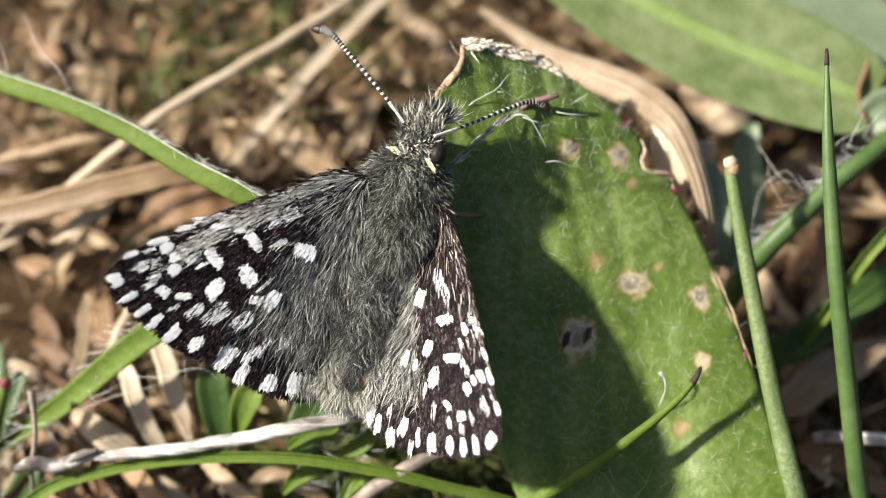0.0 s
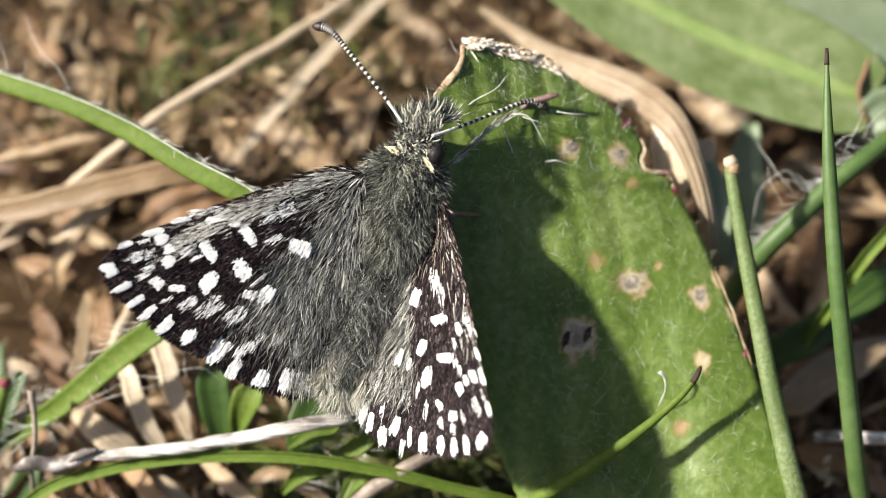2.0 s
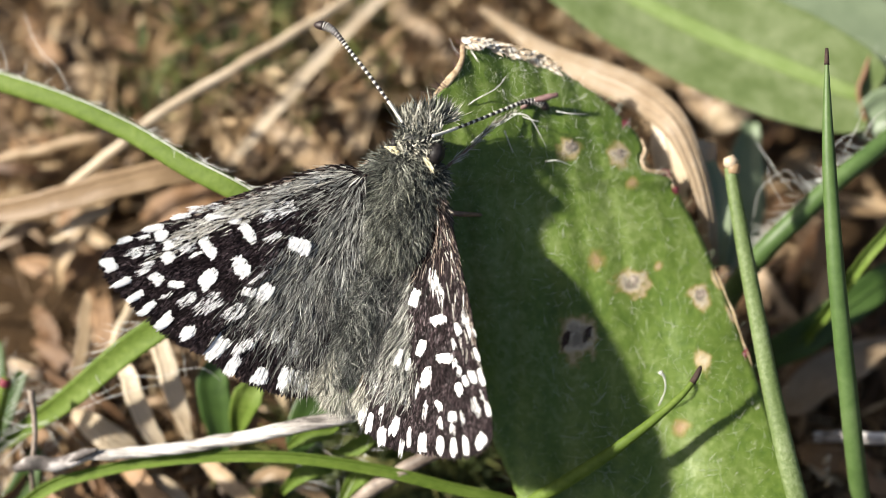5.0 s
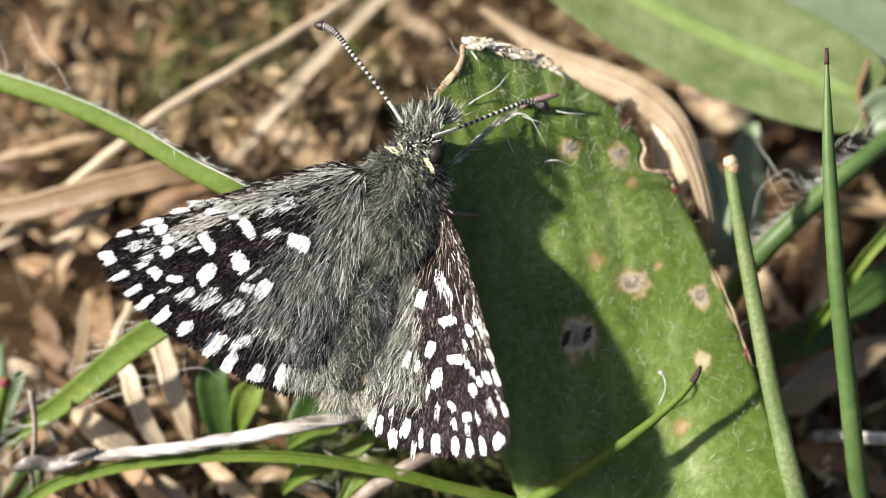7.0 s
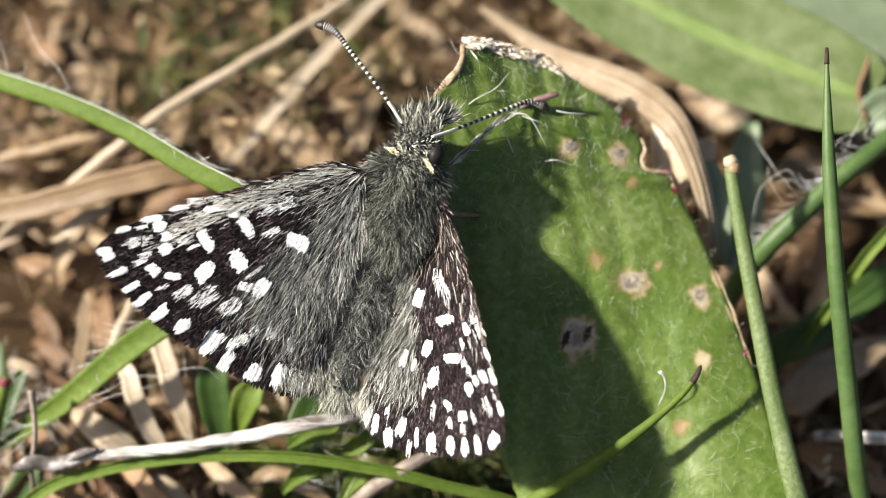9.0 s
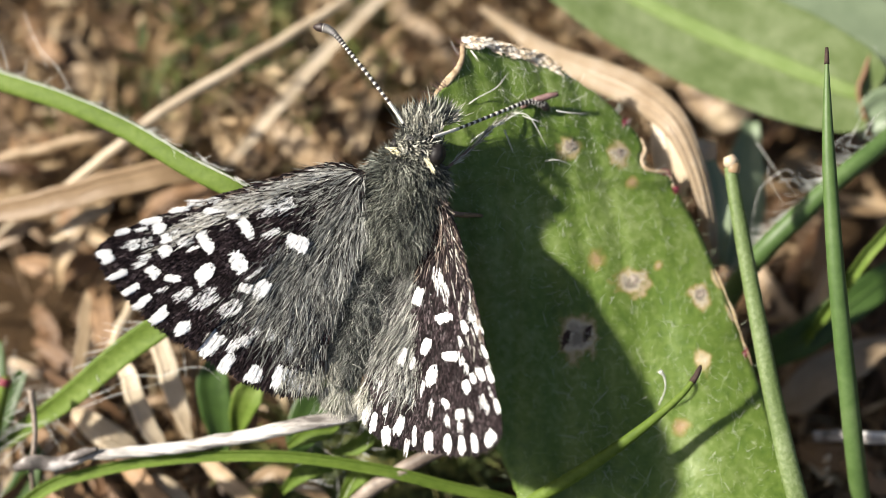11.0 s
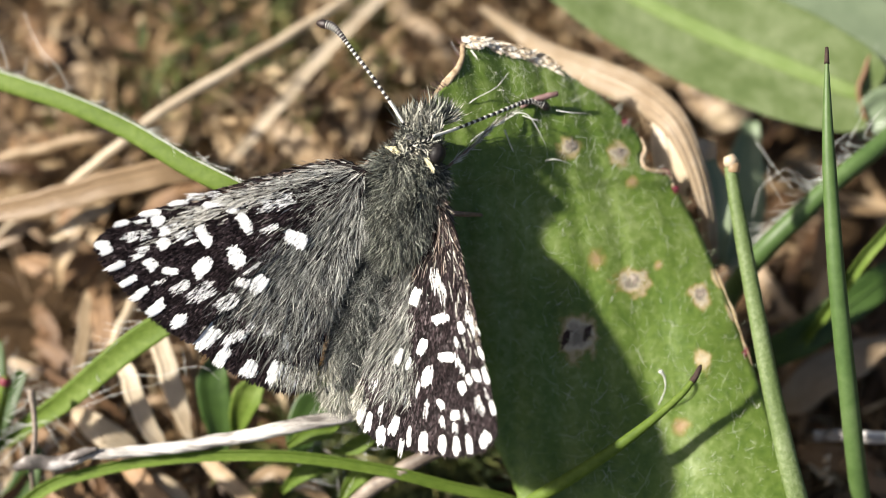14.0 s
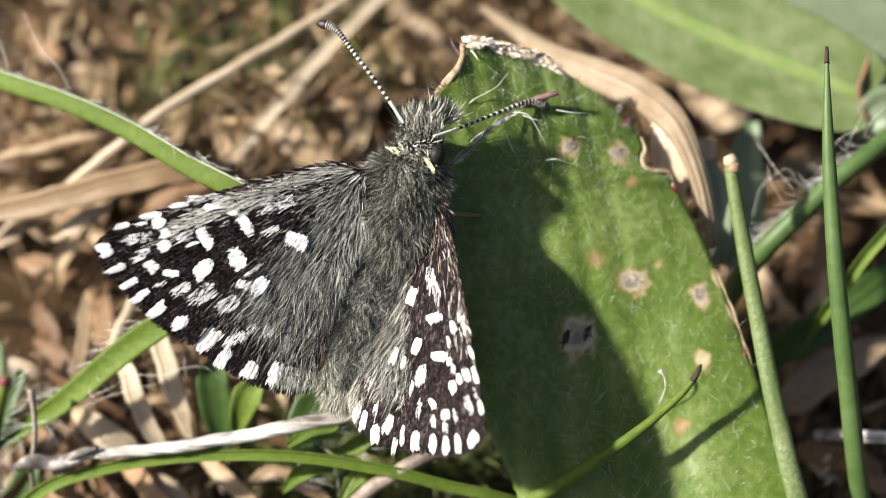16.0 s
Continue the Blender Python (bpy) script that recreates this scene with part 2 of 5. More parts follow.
def spline(points, n):
    """n places along a smooth line through the points."""
    p = np.asarray(points, float)
    p = np.vstack([2 * p[0] - p[1], p, 2 * p[-1] - p[-2]])
    m = len(p) - 3
    out = []
    for x in np.linspace(0, m, n):
        i = min(int(x), m - 1)
        t = x - i
        a, b, c, d = p[i:i + 4]
        out.append(0.5 * (2 * b + (c - a) * t + (2 * a - 5 * b + 4 * c - d) * t * t + (3 * b - a - 3 * c + d) * t ** 3))
    return np.array(out)


def along(values, n):
    v = np.atleast_1d(np.asarray(values, float))
    return np.interp(np.linspace(0, 1, n), np.linspace(0, 1, len(v)), v) if len(v) > 1 else np.full(n, v[0])


def unit(a):
    a = np.asarray(a, float)
    return a / np.maximum(np.linalg.norm(a, axis=-1, keepdims=True), 1e-9)


ROUND = [(math.cos(a), math.sin(a)) for a in np.linspace(0, 2 * math.pi, 11)[:-1]]


def blade_profile(fold=0.3, ribs=0.0, thick=0.12, k=9):
    """The outline of a grass blade's cross-section: a shallow trough with ribs."""
    s = np.linspace(-1, 1, k)
    top = fold * np.abs(s) ** 1.3 + ribs * (np.cos(s * 9) * 0.5)
    upper = [(a, b) for a, b in zip(s, top)]
    lower = [(a, b - thick * (1.05 - 0.7 * abs(a))) for a, b in zip(s[::-1], top[::-1])]
    return upper + lower


def sweep(points, width, n=28, profile=ROUND, depth=None, twist=0.0, up=(0, 0, 1), wobble=0.0):
    """A profile drawn along a smooth line. width and depth: half sizes in mm along it; twist: degrees along it."""
    line = spline(points, n)
    if wobble:
        line = line + np.array([[noise.noise(Vector(p) * 0.9 + Vector((k * 9.1, 3, 7))) for k in range(3)] for p in line]) * wobble
    tan = unit(np.gradient(line, axis=0))
    side = unit(np.cross(tan, np.asarray(up, float)))
    nor = np.cross(side, tan)
    ang = np.radians(along(twist, n))[:, None]
    side, nor = side * np.cos(ang) + nor * np.sin(ang), nor * np.cos(ang) - side * np.sin(ang)
    wd = along(width, n)
    dp = wd if depth is None else along(depth, n)
    prof = np.array(profile)
    k = len(prof)
    v = (line[:, None] + side[:, None] * (prof[None, :, :1] * wd[:, None, None]) + nor[:, None] * (prof[None, :, 1:] * dp[:, None, None])).reshape(-1, 3)
    f = [(i * k + j, i * k + (j + 1) % k, (i + 1) * k + (j + 1) % k, (i + 1) * k + j) for i in range(n - 1) for j in range(k)]
    f += [tuple(range(k))[::-1], tuple(range((n - 1) * k, n * k))]
    return v, f


def hairs(roots, ways, lengths, widths, bend=0.0, lift=None):
    """Fine tapering hairs or scales: verts and faces for all of them."""
    roots, ways = np.asarray(roots, float), unit(ways)
    n = len(roots)
    lengths, widths = np.broadcast_to(lengths, n)[:, None], np.broadcast_to(widths, n)[:, None]
    face = np.array([0, 0, 1.0]) + rng.normal(0, 0.45, (n, 3)) if lift is None else np.broadcast_to(lift, (n, 3)) + rng.normal(0, 0.2, (n, 3))
    side = unit(np.cross(ways, face)) * widths * 0.5
    curl = rng.normal(0, 1, (n, 3)) * lengths * bend
    mid = roots + ways * lengths * 0.55 + curl * 0.35
    tip = roots + ways * lengths + curl
    v = np.stack([roots - side * 0.7, roots + side * 0.7, mid + side, mid - side, tip], 1).reshape(-1, 3)
    k = np.arange(n)[:, None] * 5
    f = [tuple(r) for r in k + np.array([0, 1, 2, 3])] + [tuple(r) for r in k + np.array([3, 2, 4])]
    return v, f


def joined(*sets):
    v, f, k = [], [], 0
    for a, b in sets:
        v.append(np.asarray(a))
        f += [tuple(i + k for i in q) for q in b]
        k += len(a)
    return np.vstack(v), f


# ---- the ground ----
def build_ground():
    n = 181
    s = np.linspace(-1, 1, n)
    c = np.sign(s) * (np.sinh(np.abs(s) * 13.2) / math.sinh(13.2)) * 300.0
    verts = []
    for y in c:
        for x in c:
            r = math.hypot(x, y)
            h = 0.0
            if r < 0.3:
                h = (noise.noise(Vector((x * 160, y * 160, 2))) * 1.3 + noise.noise(Vector((x * 600, y * 600, 5))) * 0.5) * MM
            verts.append((x, y, h - 0.0004))
    faces = [(j * n + i, j * n + i + 1, (j + 1) * n + i + 1, (j + 1) * n + i) for j in range(n - 1) for i in range(n - 1)]
    data = bpy.data.meshes.new("ground")
    data.from_pydata(verts, [], faces)
    data.materials.append(SOIL)
    data.polygons.foreach_set("use_smooth", [True] * len(data.polygons))
    tagged(new("ground", data), "dark crumbly soil under dry grass litter", "ground", kind="structure")


build_ground()


# ---- the big leaf ----
LEFT_EDGE = [(5.24, -18.75), (4.2, -14.58), (3.23, -10.93), (1.33, -6.76), (0.29, -1.54), (-0.5, 2.9), (-0.83, 5.89), (-0.42, 6.86), (0.73, 8.16), (1.04, 9.62)]
RIGHT_EDGE = [(18.15, -18.75), (16.72, -14.58), (16.07, -11.45), (15.07, -7.54), (14.11, -4.67), (13.14, -1.8), (12.02, 0.94), (10.98, 3.03), (10.59, 3.6), (9.6, 3.78), (9.28, 4.33), (9.49, 4.85), (8.97, 5.71), (7.33, 7.28), (5.27, 8.58)]


def leaf_w(u, v):
    """Height of the big leaf's upper face."""
    mid = 4.6 - 0.16 * v - 0.006 * v * v
    d = u - mid
    lean = -0.05 - 0.034 * (v + 2) if v > -2 else -0.05 - 0.024 * (v + 2)
    w = -3.5 + lean * d - 0.010 * d * d * (1.2 if d > 0 else 0.2) - 0.006 * max(0.0, v - 5) ** 2
    w += 0.16 * math.exp(-(d / 0.5) ** 2) * -1
    for k in (-3.4, -1.8, 1.9, 3.7):
        w -= 0.10 * math.exp(-((d - k * (1 - 0.02 * v)) / 0.30) ** 2)
    # the upper half bows up towards the light
    q = min(1.0, max(0.0, (v + 4) / 5))
    w += 0.6 * q * q * (3 - 2 * q)
    # the pleat beside the outer vein
    if v < 3:
        w += 0.38 * min(1.0, (3 - v) / 6) / (1 + math.exp(-(d - 5.5 + 0.09 * (v + 2.6)) / 0.34)) - 0.19
    w += 0.16 * noise.noise(Vector((u * 0.35, v * 0.3, 1))) + 0.05 * noise.noise(Vector((u * 1.4, v * 1.1, 4)))
    return w


def edge_at(edge, n):
    return spline([(a, b, 0) for a, b in edge], n)[:, :2]


def build_leaf():
    nr, nc = 120, 44
    a = edge_at(LEFT_EDGE, 400)
    b = edge_at(RIGHT_EDGE, 400)
    even = lambda e: e[np.searchsorted(np.r_[0, np.cumsum(np.linalg.norm(np.diff(e, axis=0), axis=1))] / np.linalg.norm(np.diff(e, axis=0), axis=1).sum(), np.linspace(0, 0.9999, nr))]
    bow = lambda e: e * (1 - 0.0073 * np.clip((e[:, 1:] + 4) / 5, 0, 1))
    a, b = bow(even(a)), bow(even(b))
    top = np.zeros((nr, nc, 3))
    for i in range(nr):
        for j in range(nc):
            q = j / (nc - 1)
            p = a[i] * (1 - q) + b[i] * q
            k = (i / (nr - 1)) ** 14
            p = p + np.array([0, 1]) * k * (0.12 * noise.noise(Vector((q * 7, 2, 2))) + 0.2 * math.sin(q * math.pi))
            wob = 0.06 * noise.noise(Vector((p[0] * 2.2, p[1] * 2.2, 8))) * (1 if j in (0, nc - 1) or i == nr - 1 else 0)
            top[i, j] = (p[0] + wob, p[1] + wob, leaf_w(p[0], p[1]))
    low = top.copy()
    low[:, :, 2] -= 0.26
    low[:, 0, 2] += 0.18
    low[:, -1, 2] += 0.18
    m = nr * nc
    v = np.vstack([top.reshape(-1, 3), low.reshape(-1, 3)])
    g = lambda i, j: i * nc + j
    f = []
    for i in range(nr - 1):
        for j in range(nc - 1):
            f.append((g(i, j), g(i, j + 1), g(i + 1, j + 1), g(i + 1, j)))
            f.append((m + g(i, j), m + g(i + 1, j), m + g(i + 1, j + 1), m + g(i, j + 1)))
    for i in range(nr - 1):
        f.append((g(i, 0), g(i + 1, 0), m + g(i + 1, 0), m + g(i, 0)))
        f.append((g(i, nc - 1), m + g(i, nc - 1), m + g(i + 1, nc - 1), g(i + 1, nc - 1)))
    for j in range(nc - 1):
        f.append((g(nr - 1, j), g(nr - 1, j + 1), m + g(nr - 1, j + 1), m + g(nr - 1, j)))
        f.append((g(0, j), m + g(0, j), m + g(0, j + 1), g(0, j + 1)))
    base = top[0, nc // 2]
    leaf = holder("plantain_leaf", base)
    tagged(leaf, "broad hairy green leaf with eaten tip and tan scars", "leaf")
    put("blade", v, f, LEAF, leaf, base)
    # dried rim along the eaten tip and down its left corner
    rim = [tuple(top[-1, j]) for j in range(0, nc, 4)] + [tuple(top[-1, -1])]
    put("dry_rim", *sweep(rim, [0.12, 0.24, 0.2, 0.22, 0.3, 0.3, 0.1], 90, wobble=0.16, depth=[0.06, 0.1, 0.07, 0.1, 0.12, 0.08, 0.05]), CALLUS, leaf, label="tan dried rim of the eaten tip")
    rim = [tuple(top[i, 0]) for i in range(nr - 26, nr, 3)] + [tuple(top[-1, 0])]
    put("dry_rim", *sweep(rim, [0.05, 0.15, 0.08, 0.18, 0.12, 0.12], 60, wobble=0.2, depth=[0.03, 0.06, 0.04, 0.07, 0.05]), CALLUS, leaf, label="tan dried rim of the eaten tip")
    g = np.random.default_rng(4)
    spots, lie = [], []
    for _ in range(520):
        j = g.uniform(0, nc - 1.01)
        p = top[-1, int(j)] * (1 - j % 1) + top[-1, int(j) + 1] * (j % 1)
        spots.append(p + (g.normal(0, 0.05) - 0.15, -abs(g.normal(0, 0.13)) + 0.1, 0.08 + g.uniform(0, 0.05)))
        lie.append((g.normal(0.95, 0.15), g.normal(-0.32, 0.3), g.normal(0.03, 0.08)))
    tagged(put("papery_rim", *hairs(spots, lie, g.uniform(0.2, 0.6, 520), g.uniform(0.05, 0.2, 520), 0.1, (0, 0, 1)), FLAKE, leaf), "pale papery flakes of the dried rim", kind="stuff")
    notch = [i for i in range(nr) if (8.24, 2.63)[1] < b[i][1] < (8.24, 5.37)[1]]
    rim = [tuple(top[i, -1]) for i in notch[::2]]
    put("dry_rim", *sweep(rim, [0.03, 0.12, 0.08, 0.16, 0.04], 50, wobble=0.12, depth=0.07), CALLUS, leaf, label="brown rim of the bitten notch")

    worn = [i for i in range(nr) if -5.6 < b[i][1] < -0.6]
    rim = [tuple(top[i, -1] + np.array((0, 0, 0.02))) for i in worn[::2]]
    put("dry_rim", *sweep(rim, [0.01, 0.06, 0.02, 0.08, 0.02, 0.05, 0.01], 60, wobble=0.1, depth=0.03), SCAR, leaf, label="pale worn margin with pinkish stains")
    g = np.random.default_rng(21)
    k = g.integers(nr - 30, nr - 1, 26)
    tagged(put("edge_bristles", *hairs(top[k, 0] + g.normal(0, 0.04, (26, 3)), np.array((-0.7, 0.75, 0.25)) + g.normal(0, 0.35, (26, 3)), g.uniform(0.3, 0.85, 26), g.uniform(0.025, 0.05, 26), 0.15), PINK, leaf), "dark reddish bristles at the leaf edge", kind="stuff")

    def patch(name, c, ra, rb, material, lift, turn=0.0, seed=1, dome=0.0):
        """An uneven raised or sunken patch on the leaf."""
        ring, vs, fs = 22, [], []
        for r in (1.0, 0.8, 0.45):
            for j in range(ring):
                t = 2 * math.pi * j / ring
                k = 1 + 0.3 * noise.noise(Vector((math.cos(t) * 1.4, math.sin(t) * 1.4, seed))) + 0.16 * noise.noise(Vector((math.cos(t) * 4, math.sin(t) * 4, seed)))
                x, y = ra * r * k * math.cos(t), rb * r * k * math.sin(t)
                u = c[0] + x * math.cos(turn) - y * math.sin(turn)
                w = c[1] + x * math.sin(turn) + y * math.cos(turn)
                vs.append((u, w, leaf_w(u, w) + (0.002 if r == 1 else lift + dome * (1 - r))))
        vs.append((c[0], c[1], leaf_w(*c) + lift + dome))
        for q in range(2):
            for j in range(ring):
                fs.append((q * ring + j, q * ring + (j + 1) % ring, (q + 1) * ring + (j + 1) % ring, (q + 1) * ring + j))
        fs += [(2 * ring + j, 2 * ring + (j + 1) % ring, 3 * ring) for j in range(ring)]
        flakes, lie = [], []
        for _ in range(int(20 + 120 * ra * rb)):
            t, q = rng.uniform(0, 6.28), rng.normal(0.92, 0.16)
            x, y = ra * q * math.cos(t), rb * q * math.sin(t)
            u, w = c[0] + x * math.cos(turn) - y * math.sin(turn), c[1] + x * math.sin(turn) + y * math.cos(turn)
            flakes.append((u, w, leaf_w(u, w) + lift + 0.004))
            lie.append((rng.normal(), rng.normal(), 0.05))
        return put(name, *joined((np.array(vs), fs), hairs(flakes, lie, rng.uniform(0.06, 0.2, len(flakes)), rng.uniform(0.03, 0.09, len(flakes)), 0.1, (0, 0, 1))), material, leaf)

    marks = []
    for k, (c, ra, rb, kind, turn) in enumerate((
            ((8.76, -1.54), 0.78, 0.60, "deep", -0.2), ((5.82, 4.67), 0.52, 0.46, "deep", 0.3), ((8.24, 4.41), 0.44, 0.56, "deep", 0.4),
            ((11.95, -2.14), 0.50, 0.55, "deep", 0.5), ((6.21, -4.09), 0.86, 0.95, "deep", 0.2), ((12.05, -5.19), 0.36, 0.58, "pale", 0.1),
            ((7.12, -0.5), 0.40, 0.46, "rust", 0.4), ((8.79, 3.13), 0.28, 0.26, "rust", 0), ((11.01, -8.19), 0.42, 0.36, "rust", 0.5),
            ((12.73, -1.33), 0.2, 0.5, "pale", 0.45), ((13.38, -3), 0.12, 0.42, "pale", 0.4), ((10.02, -0.76), 0.2, 0.25, "rust", 0))):
        marks.append((c, ra * 1.05, rb * 1.05, turn, {"deep": SCAR_DEEP, "pale": SCAR_PALE, "rust": SCAR_RUST}[kind]))
        if kind == "deep" and k != 4:
            patch("scar_middle", (c[0] + 0.05, c[1] + 0.12), ra * 0.36, rb * 0.32, SCAR_MID, 0.012, turn, k + 30)["label"] = "grey sunken middle of a scar"
    stained(LEAF, base, marks)
    for c in ((6.68, -3.89), (5.69, -4.15)):
        patch("hole", c, 0.16, 0.36, TIP_DARK, 0.03, -0.35, 50)["label"] = "dark hole in a scar"
    for c in ((8.53, 5.92), (10.93, 2.79), (14.08, -4.85), (10.48, 3.6)):
        patch("red_gland", c, 0.11, 0.13, RED, 0.03, 0, 60, 0.05)["label"] = "dark red dot at the leaf edge"
    # hairs over the face and along the edges
    pts, ways = [], []
    for _ in range(3600):
        i, q = rng.uniform(0, 1) ** 0.8, rng.uniform(0.02, 0.98)
        p = a[int(i * (nr - 1))] * (1 - q) + b[int(i * (nr - 1))] * q
        pts.append((p[0], p[1], leaf_w(*p) + 0.01))
        t = rng.normal(2.2, 0.9)
        ways.append((math.cos(t), math.sin(t), rng.uniform(0.1, 0.6)))
    v1 = hairs(pts, ways, rng.uniform(0.12, 0.6, len(pts)) * rng.uniform(0.6, 1.3, len(pts)), rng.uniform(0.006, 0.015, len(pts)), 0.16)
    pts, ways = [], []
    for e, s in ((a, -1), (b, 1)):
        for _ in range(60):
            i = int(rng.uniform(0.1, 1) * (nr - 1))
            pts.append((e[i][0], e[i][1], leaf_w(*e[i]) - 0.05))
            ways.append((s, rng.uniform(0.2, 1.2), rng.normal(0, 0.4)))
    v2 = hairs(pts, ways, rng.uniform(0.2, 0.55, len(pts)), 0.014, 0.2)
    pts, ways = [], []
    for _ in range(620):
        i, q = rng.uniform(0.25, 1), rng.uniform(0.3, 0.98)
        p = a[int(i * (nr - 1))] * (1 - q) + b[int(i * (nr - 1))] * q
        pts.append((p[0], p[1], leaf_w(*p) + 0.03))
        t = rng.normal(1.9, 0.9)
        ways.append((math.cos(t), math.sin(t), rng.uniform(0.1, 0.5)))
    tagged(put("long_hairs", *hairs(pts, ways, rng.uniform(0.25, 0.8, 620), rng.uniform(0.006, 0.014, 620), 0.3), HAIR_WHITE, leaf), "longer white hairs on the leaf", kind="stuff")
    tagged(put("leaf_hairs", *joined(v1, v2), LEAF_HAIR, leaf), "fine white hairs on the leaf", kind="stuff")
    # the thin white threads that stand across the tip
    for line in ([(0.72, 6.02, -2.6), (1.31, 6.71, -2.2), (2.42, 7.35, -2.2), (2.99, 8.06, -2.4)],
                 [(3.11, 6.19, -2.2), (3.87, 6.04, -1.9), (4.53, 5.05, -2.4), (4.77, 4.64, -2.9)],
                 [(3.61, 6.05, -2), (4.12, 5.86, -1.9), (4.38, 5.82, -2)], [(5.19, 6.33, -2.6), (5.83, 6.22, -2.5), (6.63, 6.21, -2.8)],
                 [(1.31, 4.61, -2.4), (1.95, 5.27, -1.9), (2.97, 5.91, -1.8), (3.61, 6.29, -1.8)], [(0.72, 3.96, -2.7), (1.31, 4.91, -2.2), (2.2, 5.53, -1.9), (3.09, 6.04, -1.8)],
                 [(4.7, 4.05, -3), (5.2, 4.09, -2.7), (5.92, 3.87, -3)], [(2.8, 5.43, -2.3), (3.13, 4.62, -2.6), (3.4, 4.18, -3)]):
        put("thread", *sweep(line, [0.03, 0.022, 0.008], 18), HAIR_WHITE, leaf, label="curled white leaf hair")


build_leaf()


# ---- blades, stalks and straws ----
def stalk(name, points, width, material, label, category, profile=ROUND, depth=None, n=32, twist=0.0, wobble=0.0, group="", tip=None, fuzz=0, fuzz_side=0, up=(0, 0, 1), ribs=(), rib_material=None, end=None, fuzz_long=(0.5, 1.9), fuzz_wide=(0.014, 0.03), fuzz_out=(0.1, 0.7), rib_wide=1.0):
    """A stalk or blade on its own, with a withered tip and a fringe of hairs where it has them."""
    v, f = sweep(points, width, n, profile, depth, twist, wobble=wobble, up=up)
    if not tip and not fuzz and not len(ribs) and not end:
        ob = put(name, v, f, material, base=points[0])
    else:
        ob = holder(name, points[0])
        put("blade" if profile is not ROUND else "stem", v, f, material, ob, points[0])
    line = spline(points, 60)
    for q in ribs:
        # a raised vein that follows the blade at the share q of its half width
        rv, rf = sweep(points, width, n, profile, depth, twist, wobble=wobble, up=up)
        k = len(profile)
        j = min(range(k // 2), key=lambda x: abs(profile[x][0] - q))
        put("vein", *sweep(rv.reshape(n, k, 3)[1:-1, j], (along(width, n)[1:-1] * 0.03 + 0.02) * (2.2 if q == 0 else 1) * rib_wide, n, depth=0.05 + along(width, n)[1:-1] * 0.02), rib_material or material, ob, label="raised lengthwise vein")
    if end:
        put("dry_end", *sweep(end[0], end[1], 10, wobble=0.08), end[2], ob, label="white dried cut end")
    if tip:
        m, share = tip
        part_line = [tuple(p) for p in line[int(60 * (1 - share))::3]] + [tuple(line[-1])]
        wd = along(width, 60)[int(60 * (1 - share))::3] * 1.1 + 0.02
        wd[-1] *= 0.5
        put("tip", *sweep(part_line, wd, 14), m, ob, label="withered dark tip")
    if fuzz:
        k = rng.integers(2, 58, fuzz)
        tn = unit(np.gradient(line, axis=0))[k]
        sd = unit(np.cross(tn, (0, 0, 1.0)))
        sg = np.where(rng.uniform(size=fuzz) < 0.5, 1, -1) if fuzz_side == 0 else np.full(fuzz, fuzz_side)
        wd = along(width, 60)[k]
        way = sd * sg[:, None] * rng.uniform(*fuzz_out, (fuzz, 1)) + tn * rng.uniform(0.4, 1.2, (fuzz, 1)) + rng.normal(0, 0.2, (fuzz, 3))
        hv = hairs(line[k] + sd * (sg * wd * 0.9)[:, None], way, rng.uniform(*fuzz_long, fuzz), rng.uniform(*fuzz_wide, fuzz), 0.14)
        tagged(put("hairs", *hv, HAIR_WHITE, ob), "long white hairs", kind="stuff")
    return tagged(ob, label, category, group)


FLAT = blade_profile(0.25, 0.05, 0.3)
TROUGH = blade_profile(0.7, 0.06, 0.3)
SHALLOW = blade_profile(0.1, 0.015, 0.2, 13)
WIDE = blade_profile(0.35, 0.06, 0.14, 13)

# green blades round the butterfly
stalk("grass_shoot", [(-29.09, 10.62, -9), (-24.76, 9.2, -7.5), (-21.15, 8.06, -6.2), (-17.7, 6.9, -5.2), (-14.63, 5.52, -4.4), (-11.87, 3.9, -3.6), (-9.46, 2.68, -3.1), (-6.87, 1.07, -3.2), (-3.81, -2.09, -4.6)],
      [0.5, 0.52, 0.5, 0.47, 0.48, 0.5, 0.5, 0.42, 0.3], GRASS, "green grass blade fringed with white hairs", "grass", ROUND, 0.15, 60, fuzz=260, fuzz_side=-1, fuzz_long=(0.2, 1.0), fuzz_wide=(0.011, 0.026), fuzz_out=(0.0, 0.3), ribs=(-1.0,), rib_material=HAIR_WHITE)
stalk("grass_shoot", [(-5.93, 1.61, -4.6), (-9.35, -0.77, -4.4), (-12.76, -3.27, -4.3), (-15.09, -4.88, -4.8), (-17.82, -7.09, -5.8), (-20.26, -8.69, -7), (-23.41, -10.79, -8.6)],
      [0.3, 0.5, 0.62, 0.62, 0.55, 0.4, 0.25], GRASS, "bright green folded grass blade", "grass", FLAT, 0.5, 50, fuzz=70, fuzz_side=1)
stalk("grass_shoot", [(2.03, -13.87, -5.4), (3.95, -11.82, -3.6), (5.82, -10.43, -2.4), (7.54, -9.15, -1.5), (9.29, -7.79, -1.2), (10.69, -6.57, -1.2), (11.33, -5.77, -1.25), (11.61, -5.21, -1.3)],
      [0.4, 0.34, 0.31, 0.27, 0.21, 0.15, 0.11, 0.05], GRASS, "thin curved green grass tip with a dark end", "grass", n=60, tip=(TIP_DARK, 0.2))
